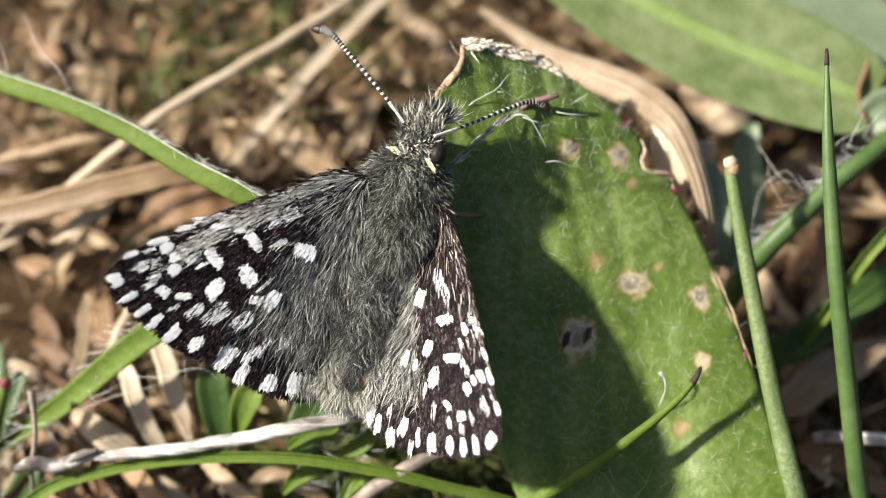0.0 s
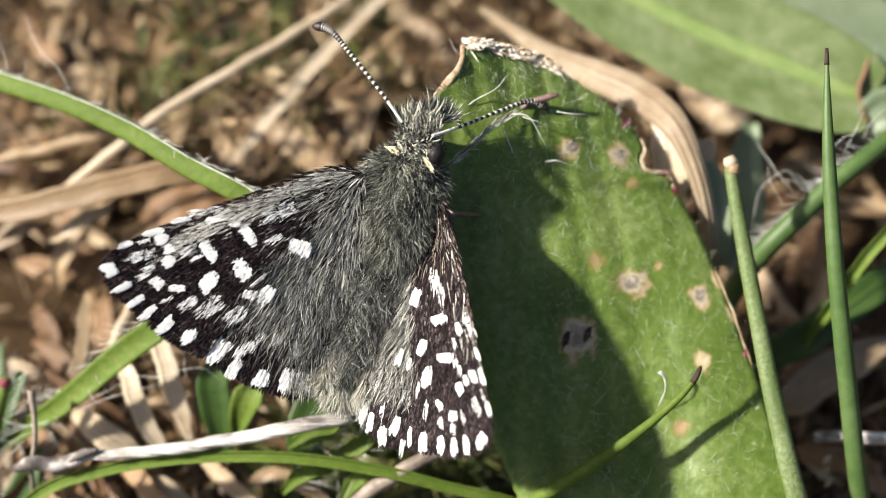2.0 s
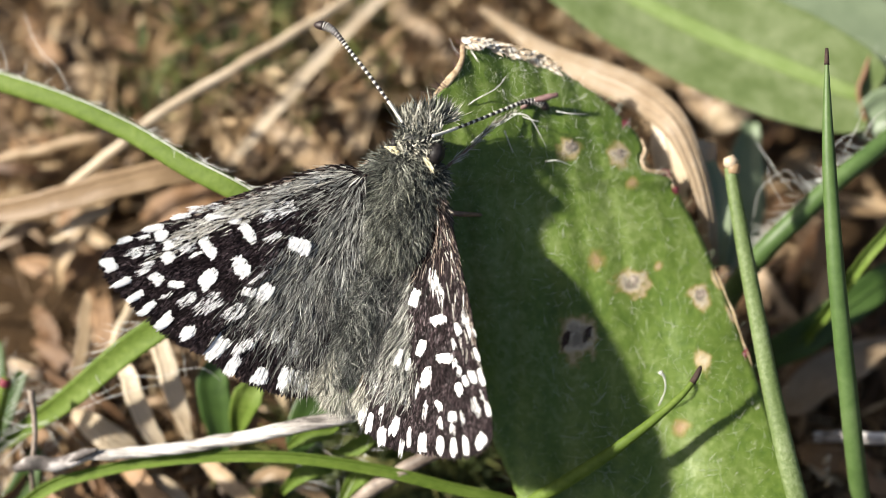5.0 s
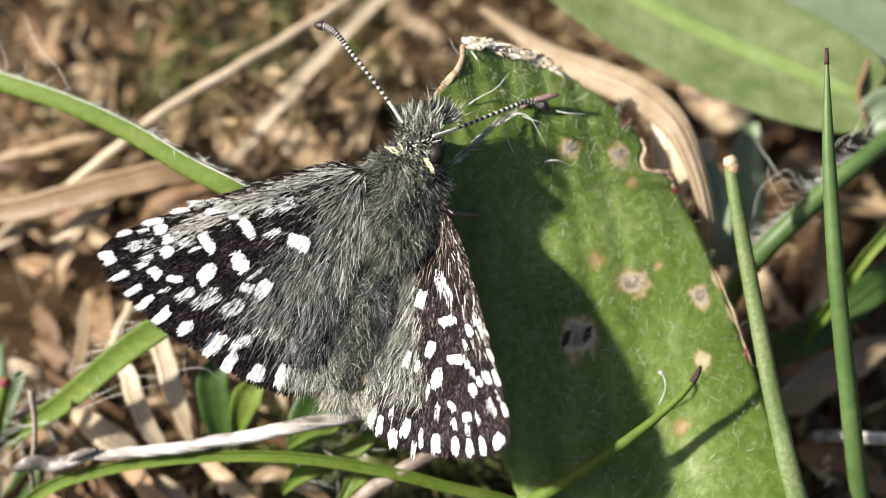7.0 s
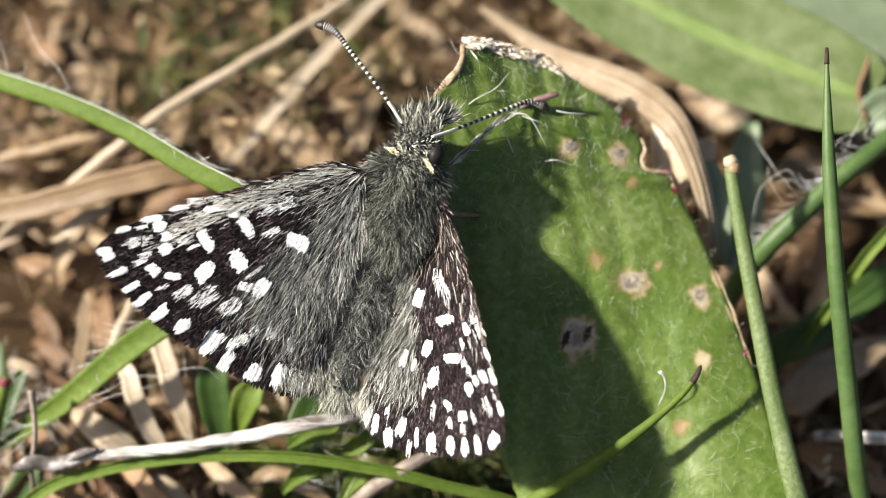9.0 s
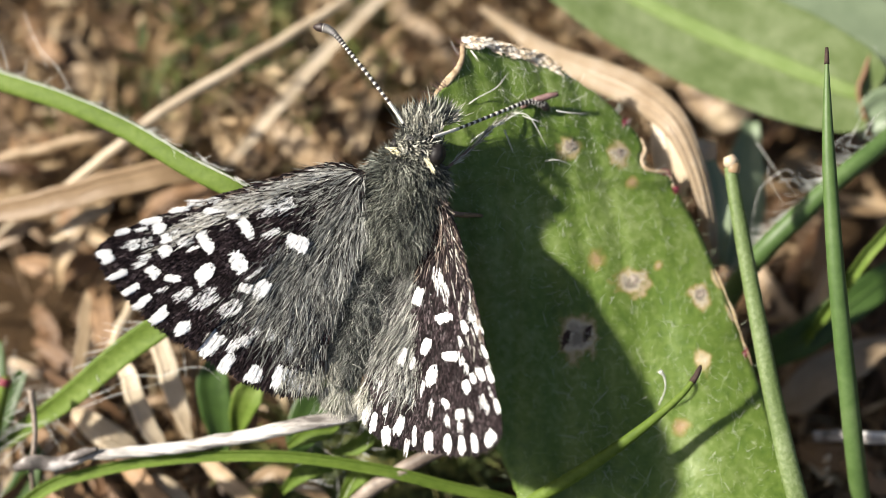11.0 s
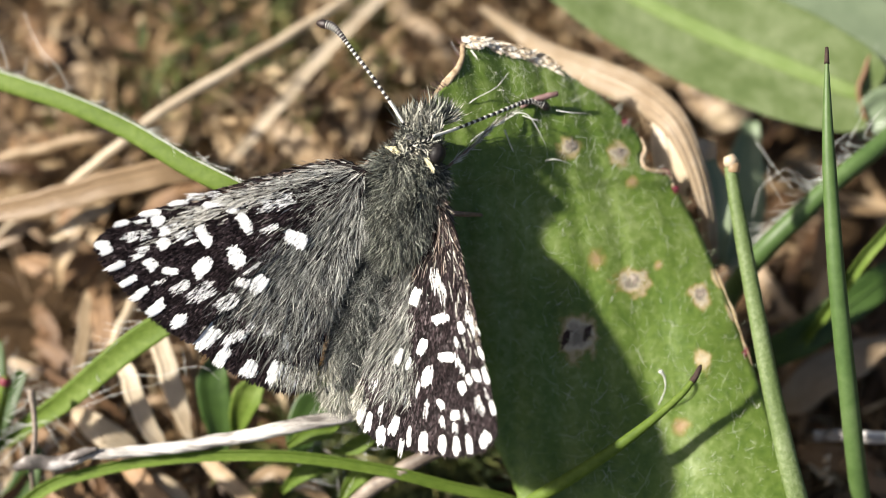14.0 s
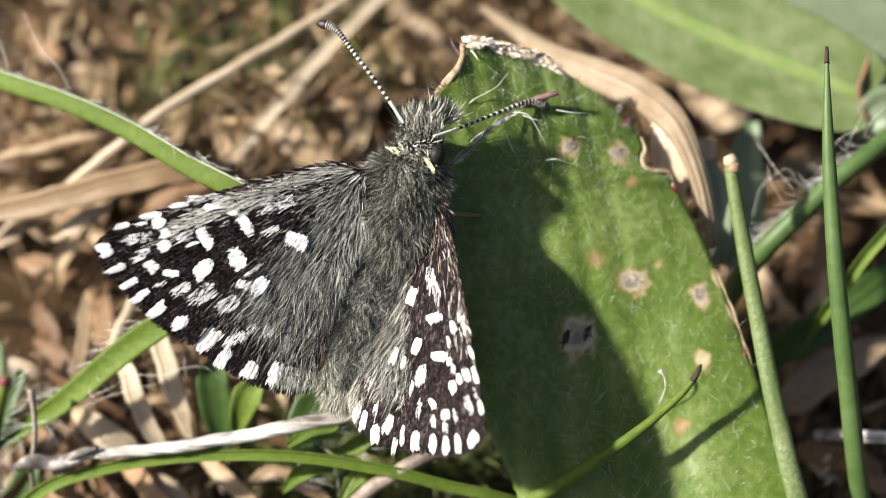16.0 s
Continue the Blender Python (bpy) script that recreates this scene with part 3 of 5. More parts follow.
stalk("leaf_bristle", [(9.93, -7.15, -3.1), (10.14, -6.42, -2.5), (10.07, -5.83, -2.2), (9.86, -5.54, -2.1)], [0.03, 0.03, 0.05, 0.11], HAIR_WHITE, "pale bristle with a white knob on the leaf", "bristle", n=16)
cut = stalk("cut_grass", [(16.94, -13.4, -2.6), (15.98, -10.98, -1.9), (15.09, -7.16, -2.1), (14.34, -3.07, -2.5), (13.67, 0.8, -2.8), (13.34, 2.88, -3), (13.23, 3.77, -3.1)],
            [0.48, 0.48, 0.44, 0.40, 0.36, 0.32, 0.30], GRASS_DUSTY, "cut green grass stem with a pale dry end", "grass", ROUND, 0.3, 50,
            end=([(13.24, 3.82, -3), (13.18, 4.02, -3), (13.09, 4.29, -3.05)], [0.30, 0.36, 0.26], BLEACHED))
put("dry_collar", *sweep([(13.29, 3.4, -3), (13.26, 3.61, -2.98), (13.21, 3.87, -3)], [0.29, 0.325, 0.31], 8, wobble=0.3), STRAW, cut, label="brown collar below the dry end")
stalk("grass_shoot", [(20.86, -15.49, -7), (19.46, -11.56, -4.2), (18.33, -6.12, -1.9), (17.53, -0.98, -0.6), (17.12, 3.53, -0.1), (17, 6.53, 0), (17, 8.89, -0.1)],
      [0.47, 0.47, 0.44, 0.4, 0.32, 0.19, 0.05], GRASS_COOL, "upright slender green grass blade with a dark tip", "grass", n=60, tip=(TIP_DARK, 0.055))
# the darker green here includes the shadow of the cut stem nearby
stalk("hairy_stalk", [(25.38, 8.62, -8.5), (21.3, 5.24, -6.8), (18.77, 3.26, -6.2), (16.65, 1.24, -6.4), (15.31, -0.25, -7.2), (14.38, -1.92, -9), (13.72, -4.01, -12)],
      [0.44, 0.46, 0.46, 0.5, 0.52, 0.54, 0.54], GRASS_COOL, "green stem set with long white hairs", "grass", n=44, fuzz=190, fuzz_side=1, fuzz_long=(0.4, 1.6))
stalk("grass_shoot", [(23.03, 2.99, -6), (21.22, 0.78, -6.5), (20.17, -0.57, -7), (19, -2.74, -8.5), (17.74, -5.07, -10.5)], [0.26, 0.3, 0.3, 0.28, 0.22], GRASS,
      "green grass blade leaning over the litter", "grass", TROUGH, 0.4, 30, ribs=(0,))
# shade on this low blade comes from its dark colour
stalk("grass_shoot", [(15.56, -5.67, -11), (17.92, -4.48, -10), (19.43, -3.35, -9.8), (21.87, -1.66, -10), (24.39, -0.26, -11)], [0.7, 0.9, 0.9, 0.85, 0.7], GRASS_SHADED, "green blade with shade put into its dark colour", "grass", FLAT, 0.5, 30, ribs=(0,))
stalk("grass_shoot", [(-22.37, -14.81, -7.8), (-19.21, -11.6, -6), (-16.1, -10.42, -5.2), (-12.82, -9.83, -4.7), (-9.6, -9.62, -4.3), (-6.42, -9.71, -4.1), (-2.74, -10.3, -4.2), (0.42, -11.14, -4.6), (3.09, -11.81, -5.2), (6.14, -13.15, -6.8)],
      [0.36, 0.32, 0.27, 0.26, 0.26, 0.27, 0.28, 0.27, 0.25, 0.22], GRASS, "long arched green grass blade near the ground", "grass", TROUGH, 0.34, 70, ribs=(0,))
stalk("bud_shoot", [(-21.85, -9.56, -7.5), (-21.25, -7.79, -6.2), (-20.84, -6.67, -5.6), (-20.63, -6.06, -5.4)], [0.35, 0.33, 0.28, 0.2], GRASS, "small green shoot with a red tip", "shoot", n=18, tip=(RED, 0.22), fuzz=30)
stalk("seedling_leaf", [(-10.01, -9.27, -7.4), (-9.68, -7.95, -6.4), (-9.23, -6.95, -5.8), (-8.65, -6.15, -5.9)], [0.12, 0.55, 0.75, 0.3], GRASS, "small bright green rounded leaf", "leaf", WIDE, 0.7, 26)
# two low leaves, their shade painted in by the darker green
stalk("seedling_leaf", [(-10.74, -9.91, -8.2), (-10.89, -7.89, -7.2), (-11.03, -6.22, -6.8), (-10.41, -4.58, -6.6)], [0.3, 0.8, 0.8, 0.2], GRASS_SHADED, "small green leaf with shade put into its dark colour", "leaf", WIDE, 0.6, 26)
stalk("seedling_leaf", [(-6.11, -11.16, -7.2), (-6.6, -9.16, -6.4), (-6.05, -7.53, -6.3), (-4.44, -6.48, -6.6)], [0.3, 0.9, 1.0, 0.3], GRASS_SHADED, "small green leaf with shade put into its dark colour", "leaf", WIDE, 0.6, 26)
for pts in ([(-7.37, -9.39, -6), (-6.52, -8.84, -5.4), (-5.57, -8.61, -5.2), (-4.92, -8.31, -5.4)], [(-5.23, -9.68, -6.2), (-4.11, -9.32, -5.4), (-3.43, -8.81, -5.1), (-3.09, -8.56, -5.2)],
            [(-7.71, -11.65, -6.8), (-6.83, -10.74, -6), (-6.01, -10.44, -5.8), (-5.22, -10.52, -6)], [(-4.97, -12.14, -6.4), (-4.19, -10.98, -5.8), (-3.59, -10.82, -5.6), (-2.91, -11.49, -6)]):
    stalk("seedling_leaf", pts, [0.12, 0.42, 0.36, 0.08], GRASS, "tiny green leaflet low in the litter", "leaf", WIDE, 0.4, 16, fuzz=14)

# the leaves behind
stalk("plantain_leaf", [(3.92, 16.45, -12), (8.76, 13.34, -11.4), (13.28, 10.91, -11), (17.48, 9.11, -10.6), (20.27, 7.95, -10.4), (21.63, 7.44, -10.4)],
      [2.0, 2.7, 2.9, 2.8, 2.3, 1.6], LEAF_PALE, "broad pale green leaf with lengthwise veins behind", "leaf", blade_profile(0.3, 0.04, 0.07, 41), 2.2, 60, fuzz=260, fuzz_long=(0.3, 1.1), fuzz_wide=(0.012, 0.03), fuzz_out=(-0.9, 0.5), ribs=(0.0,), rib_material=VEIN, rib_wide=1.9,
      end=([(21.28, 9.71, -9.9), (21.02, 8.76, -10), (20.74, 7.78, -10), (21.3, 5.66, -10)], [0.1, 0.16, 0.14, 0.08], STRAW_BROWN))
stalk("plantain_leaf", [(13.8, 18.09, -14.5), (17.55, 14.17, -14), (21.09, 11.81, -14), (25.32, 9.5, -14.4)], [1.6, 2.0, 2.1, 1.8], LEAF_GREY, "grey-green leaf deeper in the sward", "leaf", blade_profile(0.15, 0.05, 0.08, 25), 1.6, 40)
stalk("plantain_leaf", [(25.96, 8.25, -10.5), (23, 7.07, -10), (21.73, 6.79, -10), (20.74, 5.84, -10.6)], [1.5, 1.4, 1.1, 0.4], LEAF_GREY, "grey-green leaf deeper in the sward", "leaf", blade_profile(0.2, 0.05, 0.1, 21), 1.4, 26)
stalk("plantain_leaf", [(15.73, 6.51, -12), (15.32, 4.05, -11.6), (15.41, 1.75, -11.8), (14.95, -1.13, -12.5)], [0.4, 1.0, 0.9, 0.5], LEAF_GREY, "grey-green leaf deeper in the sward", "leaf", blade_profile(0.2, 0.05, 0.1, 21), 1.0, 26)
stalk("leaf_stalk", [(12.85, 4.26, -7.2), (13.1, 2.73, -6.5), (13.27, 1.11, -6.4), (13.31, -0.79, -7.5)], [0.3, 0.62, 0.6, 0.4], LEAF_GREY, "grey-green hairy leaf stalk", "leaf", FLAT, 0.4, 20)
stalk("dry_leaf", [(1.94, 12.69, -14), (3.36, 11.47, -12.5), (5.27, 9.89, -10.5), (7.38, 8.68, -8.6), (9.33, 7.63, -7.2), (10.89, 6.03, -5.3), (11.92, 3.82, -5.1), (12.58, 1.51, -5.8), (12.99, -0.79, -7.2)],
      [0.2, 0.35, 0.55, 0.8, 0.86, 0.68, 0.5, 0.42, 0.34], DRY_STRIP, "curled bleached dry leaf strip", "dry leaf", blade_profile(-0.7, 0.12, 0.3, 17), 0.45, 60, up=(-0.2, 0.1, 1), ribs=(-0.5, 0.5), rib_wide=0.7)
stalk("dry_leaf", [(11.2, 2.47, -6.3), (10.9, 3.68, -5.9), (10.65, 5.02, -5.9), (10.35, 6.31, -6.3)], [0.5, 0.85, 0.85, 0.45], PALE, "bleached scrap of dry leaf behind the notch", "dry leaf", SHALLOW, 0.3, 20, up=(-0.6, 0.2, 1), ribs=(0,), rib_wide=0.5)
stalk("dry_leaf", [(11.87, 3.06, -8), (12.5, 4.14, -7.6), (12.86, 5.25, -7.8)], [0.6, 0.7, 0.4], PALE, "bleached scrap of dry leaf behind the notch", "dry leaf", WIDE, 0.6, 16)

# twigs
branch = holder("fallen_twig", (-16.51, -9.63, -4.6))
tagged(branch, "bleached grey twig under the butterfly", "twig")
put("bark", *sweep([(-16.8, -9.67, -4.7), (-14.36, -9.48, -4.4), (-11.94, -9.18, -4.1), (-9.28, -8.73, -3.8), (-6.63, -8.12, -3.5), (-4.27, -7.66, -3.3), (-1.68, -7.2, -4)], [0.25, 0.27, 0.29, 0.32, 0.35, 0.33, 0.2], 70, wobble=0.1), BARK, branch, (-16.51, -9.63, -4.6))
put("flaking_end", *sweep([(-20.23, -10.37, -5.2), (-19.25, -10.18, -5), (-18.01, -10, -4.8), (-16.78, -9.66, -4.6), (-16.28, -9.41, -4.5)], [0.2, 0.36, 0.34, 0.32, 0.1], 30, wobble=0.3), BARK_DARK, branch, label="dark flaking bark end")
put("snag", *sweep([(-17.62, -9.98, -4.6), (-16.72, -9.47, -4.3), (-16.12, -9.27, -4.2)], [0.12, 0.2, 0.1], 14, wobble=0.2), BARK_DARK, branch, label="dark flaking bark end")
stalk("dead_stalk", [(-6.07, -14.06, -6.6), (-3.84, -11.7, -5.2), (-2.22, -10.51, -4.6), (-0.32, -9.45, -4.2), (1.21, -8.69, -4.4)], [0.3, 0.36, 0.36, 0.32, 0.28], TWIG, "grey-brown dead stem lying below the wing", "twig", n=40, wobble=0.1)
stalk("dead_stalk", [(-19.83, -12.57, -7.5), (-19.4, -10.39, -5.4), (-19.13, -8.44, -4.6), (-19.14, -7.23, -4.4), (-19.2, -6.57, -4.3)], [0.13, 0.13, 0.13, 0.15, 0.2], TWIG, "thin upright brown dead stem", "twig", n=30, wobble=0.1)
stalk("dead_stalk", [(18.07, -9.12, -8), (19.31, -9.05, -7.4), (21.13, -9.09, -7), (23.44, -9.17, -7.5)], [0.25, 0.3, 0.3, 0.3], BARK, "pale dead stem lying deep in the litter", "twig", n=24, wobble=0.15)

def silk(pts):
    """A long silky plant hair."""
    stalk("silky_hair", pts, [0.012, 0.016, 0.006], HAIR_WHITE, "long silky white plant hair", "plant hair", n=20, wobble=0.12, group="silky hairs")


silk([(-15.51, -6.08, -5.6), (-13.14, -5.88, -5), (-11.39, -5.6, -4.9), (-10.45, -6.16, -5.2)])
silk([(-18.31, -8.12, -6.2), (-16.4, -7.24, -5.4), (-14.5, -6.64, -5.2), (-13.2, -6.33, -5.4)])
silk([(-21.57, -8.94, -6.8), (-19.48, -8.26, -6), (-18.38, -8.36, -5.9), (-17.37, -8.82, -6.2)])
silk([(-16.8, -6.15, -5.8), (-16.63, -6.9, -5.2), (-16.12, -7.31, -5.3)])
silk([(-20.65, -7.95, -6.4), (-19.79, -7.26, -5.6), (-19.08, -6.6, -5.4)])
silk([(-18.94, -8.18, -6), (-18.5, -8.97, -5.8), (-18.18, -9.68, -6.2)])
silk([(-21.48, 10.37, -7), (-20.98, 9.22, -6.4), (-20.71, 8.12, -6.2)])
silk([(-19.5, 9.83, -7.5), (-18.54, 8.7, -6.6), (-17.63, 7.42, -5.9)])
silk([(-20.61, 11.66, -8.5), (-19.9, 10.47, -7.8), (-19.03, 8.74, -7)])
silk([(15.23, 5.23, -7.5), (15.9, 3.81, -6.4), (16.79, 2.58, -6)])
silk([(14.95, 1.12, -7.5), (15.18, 2.73, -6.5), (16.31, 3.74, -6), (17.11, 2.85, -6)])
silk([(17.65, 2.18, -6), (18.51, 4.85, -5.6), (20.2, 6.04, -5.4)])
silk([(-11.56, 4.45, -4.2), (-10.97, 3.95, -3.7), (-10, 3.2, -3.3)])
silk([(0.89, 8.94, -3.8), (0.58, 9.23, -3.6), (0.31, 9.7, -3.6)])

silk([(-21.46, -9.24, -6.6), (-20.24, -8.62, -5.8), (-19.12, -8.06, -5.6)])
silk([(-21.46, -9.78, -6.6), (-20.32, -9.06, -5.9), (-19.25, -8.5, -5.7)])
silk([(-21.41, -10.54, -6.6), (-20.56, -9.66, -6), (-19.76, -8.94, -5.8)])
silk([(-20.98, -8.14, -6.4), (-19.7, -8.35, -5.8), (-18.64, -8.11, -5.6)])
silk([(-17.14, -9.44, -6.4), (-17.84, -8.54, -5.6), (-18.43, -7.95, -5.6)])
silk([(-15.78, -6.95, -5.8), (-16.15, -6.26, -5.2), (-16.46, -5.58, -5.4)])
silk([(-17.5, -7.27, -5.8), (-15.97, -6.69, -5.2), (-14.73, -6.06, -5.3)])
silk([(-12.19, -6.09, -5.8), (-12.24, -5.32, -5.4), (-12.43, -4.58, -5.6)])
silk([(16.29, 2.2, -6.6), (15.66, 3.26, -6), (15.54, 4.07, -6.2)])
silk([(17.15, 2.99, -6.2), (16.54, 3.3, -5.8), (15.93, 3.2, -6)])
silk([(19.31, 4.88, -6.2), (19.5, 5.76, -5.6), (19.98, 6.56, -5.6)])
silk([(20.07, 5.41, -6), (20.46, 6.29, -5.6), (20.99, 6.74, -5.8)])

# long straws that can be told apart
def sunk(u, v, w):
    """A place of the litter, let down towards the ground along the line of view."""
    low = w + 0.6 * min(0.0, w + 4)
    k = (REACH - low) / (REACH - w)
    return u * k, v * k, low


def straw(pts, half, m):
    """A long dry straw or blade, by its half width."""
    k = len(BASES)
    pts = [sunk(*p) for p in pts]
    half *= 1.05
    label = "pale dry grass straw lying in the litter" if m is not STRAW_BROWN else "brown dry grass blade lying in the litter"
    stalk("straw", pts, [half * 0.3, half * 0.9, half, half * 1.04, half * 0.9, half * 0.3], m, label, "straw",
          (FLAT, SHALLOW, WIDE)[k % 3] if half > 0.29 else ROUND, half * 0.55, 26, twist=[(k * 37) % 40 - 20, (k * 53) % 50 - 25], wobble=0.15, group="dry straws", ribs=(-0.5, 0, 0.5) if half > 0.45 else (), rib_wide=0.6)


straw([(-4.1, 13.14, -11), (-5.21, 12.26, -10.4), (-9.89, 9.19, -9.2), (-14.41, 6.29, -8.2), (-15.71, 5.14, -8.2), (-18.78, 2.95, -9), (-23.35, 0.03, -10.5)], 0.25, BLEACHED)
straw([(-1.86, 14.3, -13), (-3.35, 12.74, -12.2), (-6.4, 9.45, -11.2), (-9.35, 5.94, -10.8), (-11, 4.04, -11.5)], 0.3, BLEACHED)
straw([(-23.94, 1.36, -8.5), (-21, 1.9, -7.8), (-17.32, 2.76, -7.3), (-14.03, 3.63, -7.2), (-12.42, 3.8, -7.4), (-10.07, 3.9, -8.4)], 0.62, STRAW)
straw([(-19.34, 0.45, -9), (-18.51, 0.91, -8.4), (-17.23, 1.63, -8.2), (-16.16, 2.19, -8.4)], 0.3, PALE)
straw([(-23.65, -0.59, -9.5), (-21.29, 0.59, -9), (-19.61, 1.7, -9), (-17.3, 3.41, -10)], 0.3, STRAW)
straw([(-23.35, 4.22, -10.5), (-20.4, 4.96, -10), (-16.98, 5.71, -9.8), (-13.67, 6.38, -10.2)], 0.26, STRAW)
straw([(-22.14, 5.53, -12.5), (-20.86, 5.36, -12), (-18.89, 5.29, -12.2)], 0.5, STRAW_BROWN)
straw([(-19.6, 9.18, -14.2), (-18.67, 8.87, -14), (-17.68, 8.59, -14.2)], 0.8, STRAW)
straw([(-23.94, 9.56, -15), (-21.46, 9.96, -14.6), (-18.87, 9.85, -15)], 0.2, STRAW)
straw([(-17.33, -2.04, -8), (-17.38, -3.26, -7.6), (-17.67, -5.44, -7.4), (-18.23, -7.68, -8)], 0.28, STRAW)
straw([(-14.74, -1.61, -7.4), (-15.22, -3.24, -7), (-15.88, -4.87, -6.9), (-16.93, -6.81, -7.4)], 0.26, PALE)
straw([(-13.77, -3.22, -6.6), (-13.27, -5.37, -6.2), (-12.73, -6.99, -6.2), (-12.17, -9.05, -6.6)], 0.5, PALE)
straw([(-15.46, -5, -6.8), (-14.92, -6.46, -6.4), (-14.11, -8.35, -6.4), (-13.18, -10.32, -7)], 0.45, PALE)
straw([(-17.85, -7.89, -7.2), (-16.77, -8.43, -6.6), (-15.67, -9.18, -6.5), (-14.54, -10.18, -7)], 0.66, PALE)
straw([(-12.39, -3.25, -7.2), (-12.06, -4.86, -6.8), (-11.84, -7.04, -6.8), (-11.87, -8.73, -7.4)], 0.26, STRAW)
straw([(-14.88, -11.19, -7.4), (-13.45, -11.46, -7), (-12.09, -12.5, -7)], 0.42, PALE)
straw([(-11.76, -10.12, -7.6), (-10.73, -10.86, -7), (-9.34, -12.2, -6.8), (-8.57, -13.34, -7.2)], 0.4, STRAW)
straw([(-15.05, -11.49, -7.6), (-14.26, -10.96, -7.3), (-13.54, -10.8, -7.6)], 0.45, STRAW)
straw([(15.76, 1.39, -10.5), (17.32, 1.72, -9.8), (19.5, 1.82, -9.5), (22.94, 1.83, -9.8)], 0.26, STRAW)
straw([(19.02, 1.73, -10.5), (18.87, 0.03, -10.2), (18.57, -2.24, -10.4)], 0.34, STRAW_BROWN)
straw([(17.08, -2.26, -11.5), (16.63, -4.51, -10.6), (16.23, -7.3, -10), (16.72, -9.79, -9.6)], 0.8, STRAW_BROWN)
straw([(17.08, -7.02, -10), (18.32, -5.84, -9.2), (20.23, -5.27, -9), (22.84, -4.45, -9.4)], 0.75, STRAW_BROWN)
straw([(12.38, 9.56, -15), (13.46, 8, -14.2), (14.87, 6.2, -13.8), (16.67, 3.27, -14)], 0.75, STRAW)
straw([(7.62, 11.34, -15), (9.95, 9.8, -14.5), (12.63, 8.92, -14.6)], 0.9, STRAW)
straw([(13.64, 6.17, -13.4), (14.74, 6.88, -13), (15.98, 7.34, -13.4)], 0.7, PALE)
straw([(16.67, 3.21, -12.4), (17.75, 4.06, -12), (19.28, 4.95, -12.4)], 0.8, STRAW)
straw([(-3.15, 9.35, -13), (-4.16, 6.67, -12.2), (-4.87, 4.06, -12)], 0.6, STRAW)
straw([(-9.03, 6.5, -11.8), (-6.97, 5.11, -11.2), (-4.96, 3.45, -11)], 0.8, STRAW)
straw([(-0.12, 12.67, -16), (0.48, 11.09, -15.4), (1.96, 9.85, -15)], 0.6, STRAW)
straw([(-9.1, 13.8, -15.5), (-10.81, 11.32, -14.8), (-10.2, 9.22, -14.6)], 0.3, STRAW_BROWN)
straw([(-21.57, -5.58, -9.6), (-20.64, -5.98, -9.2), (-19.8, -6.17, -9.2)], 0.3, PALE)
straw([(-20.4, -4.48, -10), (-18.82, -5.56, -9.2), (-17.62, -7.76, -8.8), (-17.03, -9.96, -8.6)], 0.5, STRAW_BROWN)
straw([(-11.15, -7.15, -8.2), (-10, -8.22, -7.8), (-8.63, -8.77, -7.8), (-7, -9.89, -8)], 0.4, STRAW_BROWN)
straw([(-21.57, -7.22, -9), (-20.03, -8.83, -8.4), (-18.25, -11.24, -7.8), (-17.38, -13.13, -7.6)], 0.45, STRAW_BROWN)
straw([(-9.66, -11.43, -7.2), (-8.27, -10.85, -6.9), (-6.63, -11.38, -6.8), (-5, -12.74, -6.8)], 0.35, STRAW)
straw([(-17.19, -10.99, -8), (-15.97, -12.01, -7.4), (-15.12, -13.34, -7.2)], 0.5, STRAW_BROWN)
straw([(-22.57, 12.3, -15.5), (-21.17, 11, -14.6), (-19.89, 9.77, -14.2)], 0.6, STRAW_BROWN)
straw([(-20.88, 13.57, -16), (-21.65, 11.99, -15.4), (-22.15, 10.15, -15)], 0.5, STRAW_BROWN)
straw([(-18.17, 12.07, -16), (-15.9, 10.75, -15), (-13.49, 10.43, -14.8)], 0.4, STRAW_BROWN)
straw([(-13.31, 7.65, -13.6), (-14.04, 5.54, -12.6), (-13.66, 3.49, -12)], 0.6, STRAW)
straw([(-11.31, 8.57, -14), (-8.88, 7.33, -13.2), (-7.09, 5.26, -12.8)], 0.8, STRAW_BROWN)
straw([(-4.31, 11.39, -15.4), (-2.49, 10.11, -14.6), (-0.12, 9.2, -14.4)], 0.7, STRAW_BROWN)
straw([(19.4, -10.42, -7.8), (20.41, -11.05, -7.4), (22.37, -12.04, -7.6)], 0.4, STRAW_BROWN)
straw([(-20.63, -2.82, -11), (-19.6, -4.49, -10.2), (-19.79, -6.72, -9.8)], 0.5, STRAW_BROWN)
straw([(-17.54, -1.11, -11.2), (-17.1, -3.37, -10.4), (-16.74, -5.61, -10)], 0.55, STRAW_BROWN)
straw([(-21.49, -0.54, -11), (-19.12, -1.11, -10.6), (-16.61, 0.03, -10.8)], 0.6, STRAW_BROWN)
straw([(-15.22, 1.45, -11), (-12.88, 2.3, -10.6), (-10.35, 2.59, -10.8)], 0.9, STRAW_BROWN)

straw([(-5.4, 8.4, -13.4), (-4.6, 7.3, -12.8), (-4.0, 6.0, -12.4), (-3.6, 4.6, -12.6)], 0.85, STRAW)
straw([(-7.6, 5.6, -12.6), (-6.2, 5.0, -12.2), (-4.9, 4.2, -12.0), (-3.4, 3.8, -12.4)], 0.8, STRAW_BROWN)
straw([(16.6, -7.9, -8.6), (17.6, -6.9, -8.3), (19.2, -5.8, -8.2), (22.0, -4.6, -8.6)], 0.95, DRY_STRIP)
